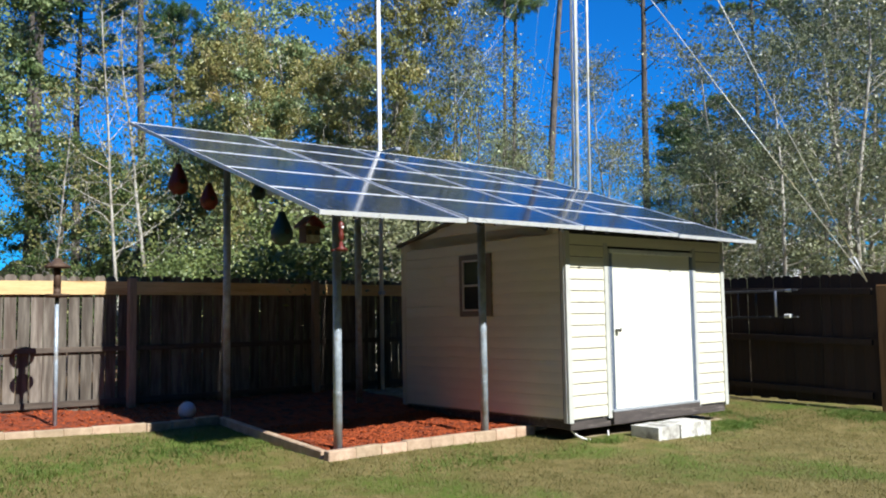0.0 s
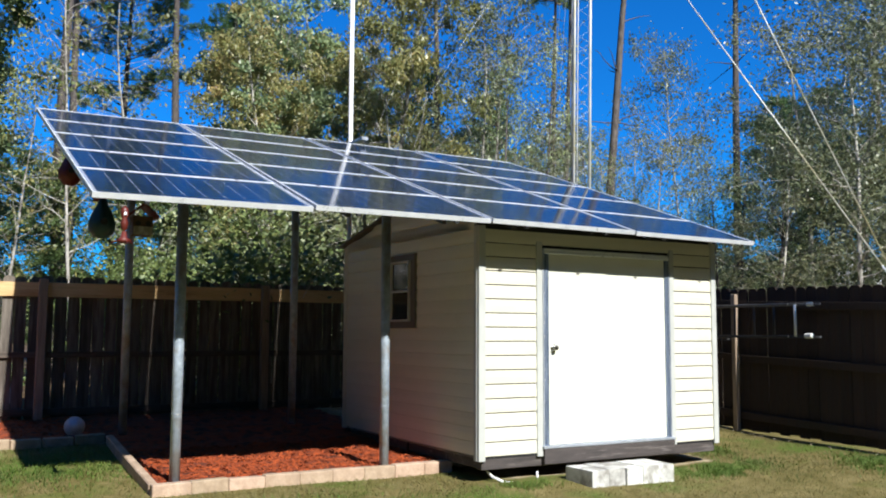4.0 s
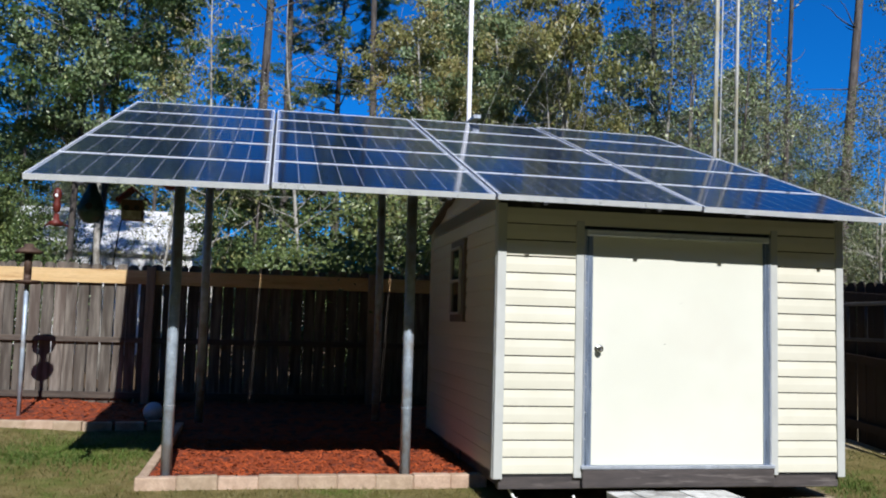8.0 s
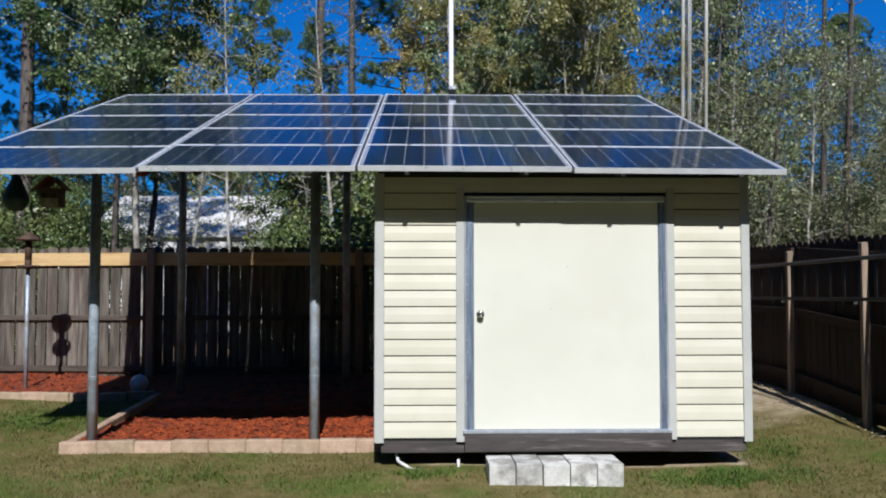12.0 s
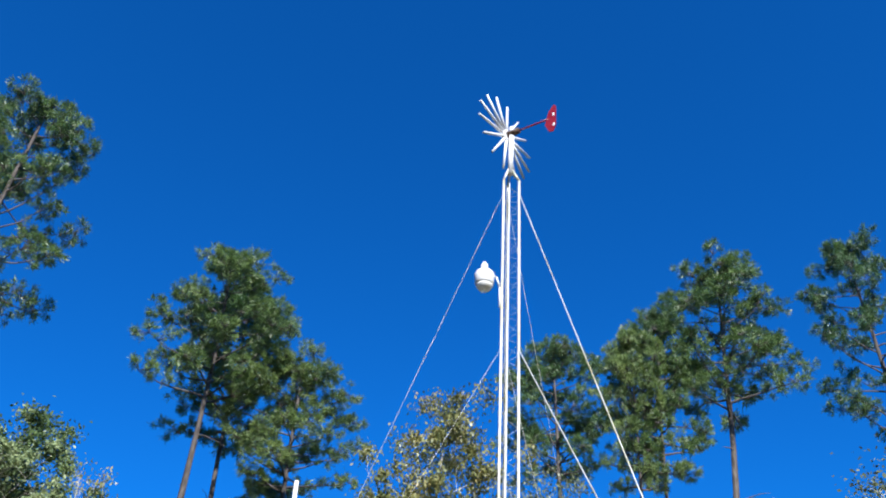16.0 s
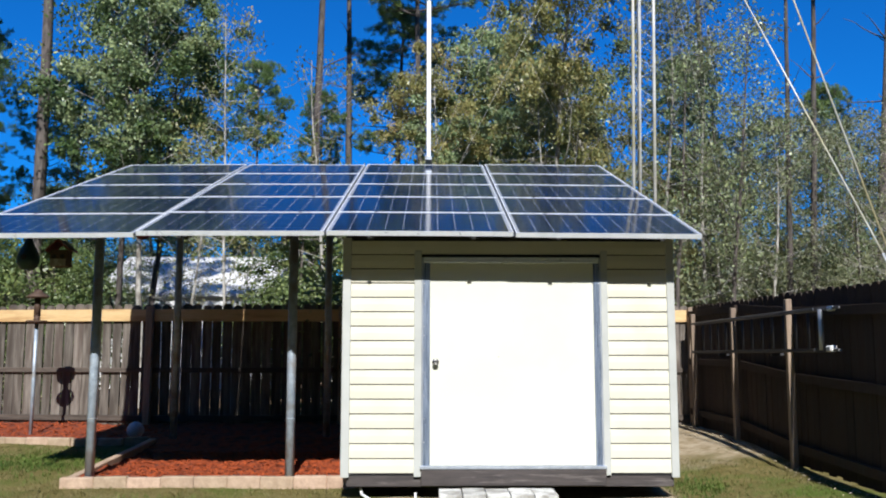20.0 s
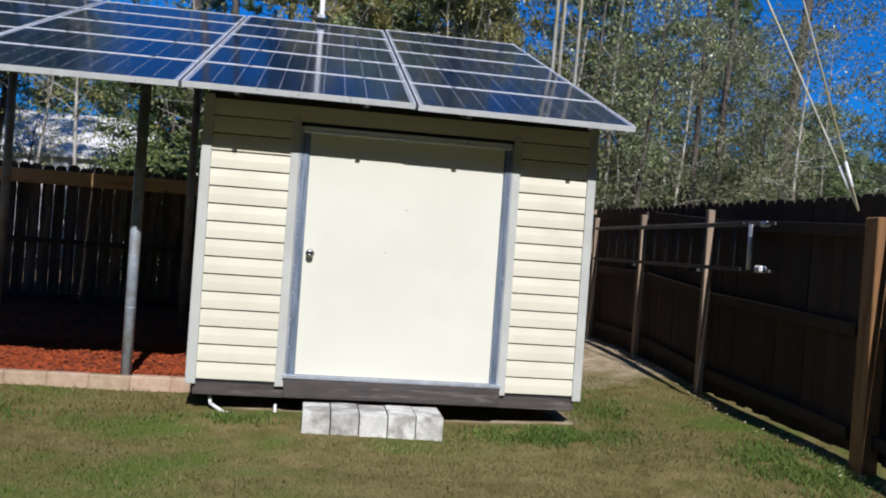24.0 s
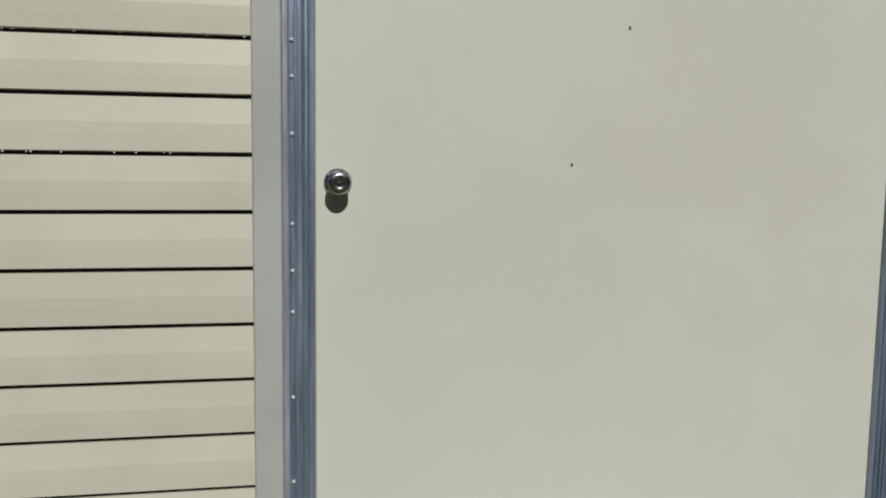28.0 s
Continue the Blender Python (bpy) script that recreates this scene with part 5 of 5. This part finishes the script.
# chosen pines: kind, x, y, height factor, turn, width
for k, x, y, s, turn, wide, lean in (
    (0, -2.13, 14.4, 1.005, 20, 0.95, (0, 0)), (1, -1.65, 17.2, 1.05, 80, 1.0, (0, 0)), (0, 0.45, 15.0, 0.835, 200, 1.08, (0, 0)),
    (2, -6.5, 8.0, 0.955, 140, 0.8, (0, 0.7)), (0, 8.4, 16.0, 0.97, 60, 0.9, (0, 0)), (1, 8.15, 10.0, 0.78, 10, 0.72, (0, 1.8)), (1, 8.8, 10.4, 0.835, 130, 0.8, (0, 3.0)),
    (0, 10.35, 10.5, 0.95, 250, 0.95, (0, 4.4)), (2, 17.8, 13.0, 1.18, 300, 0.72, (0, 0.5)), (0, -6.1, 26.0, 0.74, 40, 0.8, (0, 0)), (2, -20.5, 21.0, 0.75, 33, 0.9, (0, 0)), (2, -17.0, 20.0, 0.8, 213, 0.9, (0, 0)), (0, -23.5, 20.0, 0.8, 133, 0.9, (0, 0)), (2, -13.8, 18.5, 0.72, 303, 0.9, (0, 0)), (0, -18.8, 26.0, 0.9, 83, 0.9, (0, 0)), (0, -3.6, 26.5, 0.68, 140, 0.7, (0, 0)),
    (2, -18.0, 15.0, 1.2, 10, 0.9, (0, 1)), (1, -17.2, 15.5, 1.2, 95, 0.9, (0, 1)),
    (2, -15.6, 14.5, 0.9, 170, 0.8, (0, 0)), (1, -13.2, 15.0, 1.25, 210, 0.9, (0, 0)), (2, -12.2, 14.2, 1.1, 260, 0.8, (0, 0.5)),
    (0, -11.5, 14.6, 1.3, 40, 0.85, (0, 0)), (1, -22.0, 18.0, 1.2, 70, 0.9, (0, 0)), (2, -25.5, 16.0, 1.2, 190, 0.9, (0, 0)),
    (2, -16.0, 22.0, 0.62, 15, 0.9, (0, 0)), (2, -13.4, 24.0, 0.66, 100, 0.9, (0, 0)), (0, -11.6, 22.5, 0.66, 190, 0.8, (0, 0)), (2, -19.2, 22.0, 0.6, 260, 0.9, (0, 0)),
    (0, -22.5, 24.0, 0.72, 310, 0.9, (0, 0)), (2, -14.8, 19.0, 0.55, 50, 0.9, (0, 0)), (2, -10.2, 25.0, 0.62, 140, 0.8, (0, 0)),
    (2, 24.0, 9.0, 1.1, 20, 0.9, (0, 0)), (1, 27.0, 14.0, 1.2, 20, 0.9, (0, 0)),
):
    set_tree(PINES, k, x, y, s, turn, wide, lean)
# chosen broadleaf trees
for k, x, y, s, turn, wide in (
    (1, 3.06, 8.4, 0.91, 30, 0.7), (4, -2.6, 7.2, 0.80, 70, 0.7), (6, -5.1, 8.7, 0.80, 10, 0.95), (3, -7.5, 9.4, 0.36, 120, 1.1), (3, -6.2, 8.3, 0.44, 210, 1.1), (1, 0.95, 9.0, 0.72, 200, 0.85),
    (5, -4.6, 8.4, 0.76, 15, 0.95), (6, -5.2, 10.4, 0.80, 115, 1.0), (0, 1.6, 10.5, 0.78, 250, 1.0), (1, 4.9, 10.2, 0.76, 250, 0.9),
    (4, 3.1, 7.6, 0.72, 60, 0.8), (2, 5.3, 8.6, 0.92, 160, 0.85), (4, 7.2, 10.8, 0.68, 250, 1.1), (2, 8.8, 7.0, 0.58, 45, 1.0),
    (2, 11.0, 5.6, 0.58, 130, 1.1), (2, 15.4, 8.4, 1.05, 220, 1.0), (2, 14.5, 4.0, 1.1, 300, 1.1), (4, 9.6, 9.2, 0.58, 20, 1.0),
    (1, 5.4, 13.0, 0.6, 90, 1.0), (2, 9.4, 11.2, 0.66, 110, 1.0), (2, 10.3, 11.8, 0.70, 280, 0.9), (4, 11.3, 11.0, 0.70, 200, 1.0), (7, 9.9, 10.0, 0.68, 30, 1.0), (2, -16.5, 12.5, 0.5, 320, 1.0),
    (0, -20.0, 13.0, 0.6, 15, 1.0), (2, 17.5, 6.0, 1.1, 75, 1.1), (2, 19.5, 1.5, 1.1, 160, 1.2), (3, 16.5, 9.8, 0.9, 10, 1.0), (2, 9.8, 12.4, 0.6, 200, 1.1),
    (4, -1.2, 10.0, 0.8, 96, 1.0), (7, -7.6, 13.5, 0.42, 20, 1.3), (7, -6.3, 14.6, 0.46, 120, 1.3), (7, -5.2, 12.8, 0.40, 220, 1.3), (7, -4.4, 15.0, 0.45, 320, 1.2), (7, -5.8, 10.6, 0.36, 70, 1.3), (1, 1.4, 12.4, 0.88, 150, 0.95), (0, 3.5, 12.8, 1.08, 20, 0.9), (2, 6.4, 9.6, 0.84, 50, 0.9), (2, 7.7, 9.4, 0.66, 170, 0.9), (2, 13.2, 10.8, 1.0, 266, 0.7), (2, -6.2, 14.0, 0.55, 130, 0.9), 
    (3, -1.0, 14.0, 0.68, 40, 1.3), (0, 1.2, 15.0, 0.7, 140, 1.3), (3, -2.3, 12.2, 0.6, 240, 1.2), (4, -3.4, 7.5, 0.55, 340, 1.0), (3, 3.4, 13.5, 0.75, 310, 1.2), (2, 19.0, 9.0, 1.15, 31, 1.1), (2, 20.0, 6.0, 1.2, 131, 1.1),
    (2, 12.4, 2.6, 1.0, 80, 1.1), (2, 10.4, 3.4, 0.8, 180, 1.0), (2, 17.0, 3.0, 1.1, 12, 1.1), (2, 7.9, 13.2, 0.62, 12, 1.1), (4, -10.8, 9.6, 0.6, 10, 1.0),
    (3, -15.0, 32.0, 1.1, 33, 1.6), (3, -11.5, 31.5, 1.2, 133, 1.6), (0, -8.5, 32.0, 1.0, 233, 1.6), (3, -5.6, 31.5, 1.15, 73, 1.6), (3, -2.6, 32.0, 1.0, 173, 1.6),
    (2, -17.6, 14.6, 0.46, 33, 0.9), (2, -15.2, 13.0, 0.5, 83, 0.8), (2, -13.0, 12.4, 0.42, 133, 0.9), (2, -11.3, 13.4, 0.46, 183, 0.8), (2, -20.4, 15.4, 0.5, 233, 0.9), (2, -9.6, 12.4, 0.4, 283, 0.8), (0, -14.0, 15.6, 0.46, 20, 0.9), (0, -18.6, 17.0, 0.5, 120, 0.9),
    # Trees out of view, added to screen sky light beside and behind the lawn.
    (0, -12.0, -16.0, 0.9, 60, 1.0), (0, 10.5, -18.0, 0.9, 160, 1.0), (3, -19.0, -4.0, 0.9, 20, 1.0), (0, -20.0, 4.0, 0.9, 220, 1.0), (3, 12.0, -9.0, 0.9, 20, 1.0), (2, 10.0, -3.5, 0.9, 220, 1.0),
):
    set_tree(LEAFY, k, x, y, s, turn, wide)
rng = random.Random(31)
for k in range(20):
    x = 5.2 + 12.5 * (k + rng.random()) / 20
    set_tree(LEAFY, 7, x, rng.uniform(7.0, 15.0), rng.uniform(0.66, 0.84) * (1.0 if x < 8.2 else 0.8), rng.uniform(0, 360), rng.uniform(0.8, 1.1), (rng.uniform(-2, 2), rng.uniform(-2, 2)))
for k, x, y, s, turn in ((0, -2.0, 7.4, 0.62, 200), (0, -7.6, 13.5, 1.0, 50), (0, -5.9, 7.6, 0.6, 300), (0, -6.8, 8.2, 0.95, 10)):
    set_tree(SHRUB, k, x, y, s, turn, 1.0)
rng = random.Random(77)
for k in range(46):
    x = -26 + 52 * (k + rng.random()) / 46
    y = rng.uniform(6.6, 9.5) + max(0, -8 - x) * 0.35
    if -5.6 < x < -1.8:
        continue
    if x > 4.5:
        y = rng.uniform(6, 13) if x < 9 else rng.uniform(2, 12)
        if k % 2:
            continue
    set_tree(SHRUB, rng.randrange(2), x, y, rng.uniform(0.65, 1.05) * (0.62 if x < -6.5 or x > 4.5 else 1.0), rng.uniform(0, 360), rng.uniform(0.9, 1.3))
for k in range(24):
    set_tree(SHRUB, 0, 3.5 + 25 * (k + rng.random()) / 24, rng.uniform(14, 21), rng.uniform(0.9, 1.3), rng.uniform(0, 360), rng.uniform(1.1, 1.5))
for k in range(60):
    a = radians(rng.uniform(-75, 82))
    d = rng.uniform(24, 40)
    x, y = d * math.sin(a), -6 + d * math.cos(a)
    if y < 7 or -12 < x < -3 and y < 33:
        continue
    if rng.random() < 0.35 or x < -9:
        set_tree(PINES, rng.randrange(3), x, y, rng.uniform(0.5, 0.72), rng.uniform(0, 360), rng.uniform(0.9, 1.2))
    else:
        set_tree(LEAFY, rng.choice((0, 2, 2, 3, 4)), x, y, rng.uniform(0.6, 1.0), rng.uniform(0, 360), rng.uniform(1.0, 1.3))
# woods far off; on the unseen sides raised and nearer, to block sky light
M_FAR = mat("far woods", (0.035, 0.045, 0.02), (0.075, 0.085, 0.04), 0.5, 1.0, bump=0.0, fine=3, c3=(0.015, 0.018, 0.01), amount3=0.5, scale3=0.9, spec=0.0)
verts, faces = [], []
n = 480
for k in range(n):
    a = 2 * math.pi * k / n
    near = max(0.0, min(1.0, (0.30 - math.sin(a)) * 5 - max(0.0, math.cos(a) - 0.6) * 3))
    r = 75 - 39 * near
    top = 6.5 + 17.0 * near + 3.0 * noise.noise((math.cos(a) * 9, math.sin(a) * 9, 0)) + 2.4 * noise.noise((math.cos(a) * 60, math.sin(a) * 60, 3))
    for z in (-0.5, top):
        verts.append((r * math.cos(a), r * math.sin(a), z))
    faces.append((2 * k, 2 * k + 1, 2 * ((k + 1) % n) + 1, 2 * ((k + 1) % n)))
tagged(new("backdrop_woods", raw_mesh("backdrop_woods", verts, faces, M_FAR)), "dark band of woods round the yard, raised out of view to block sky light", "woods", kind="structure")
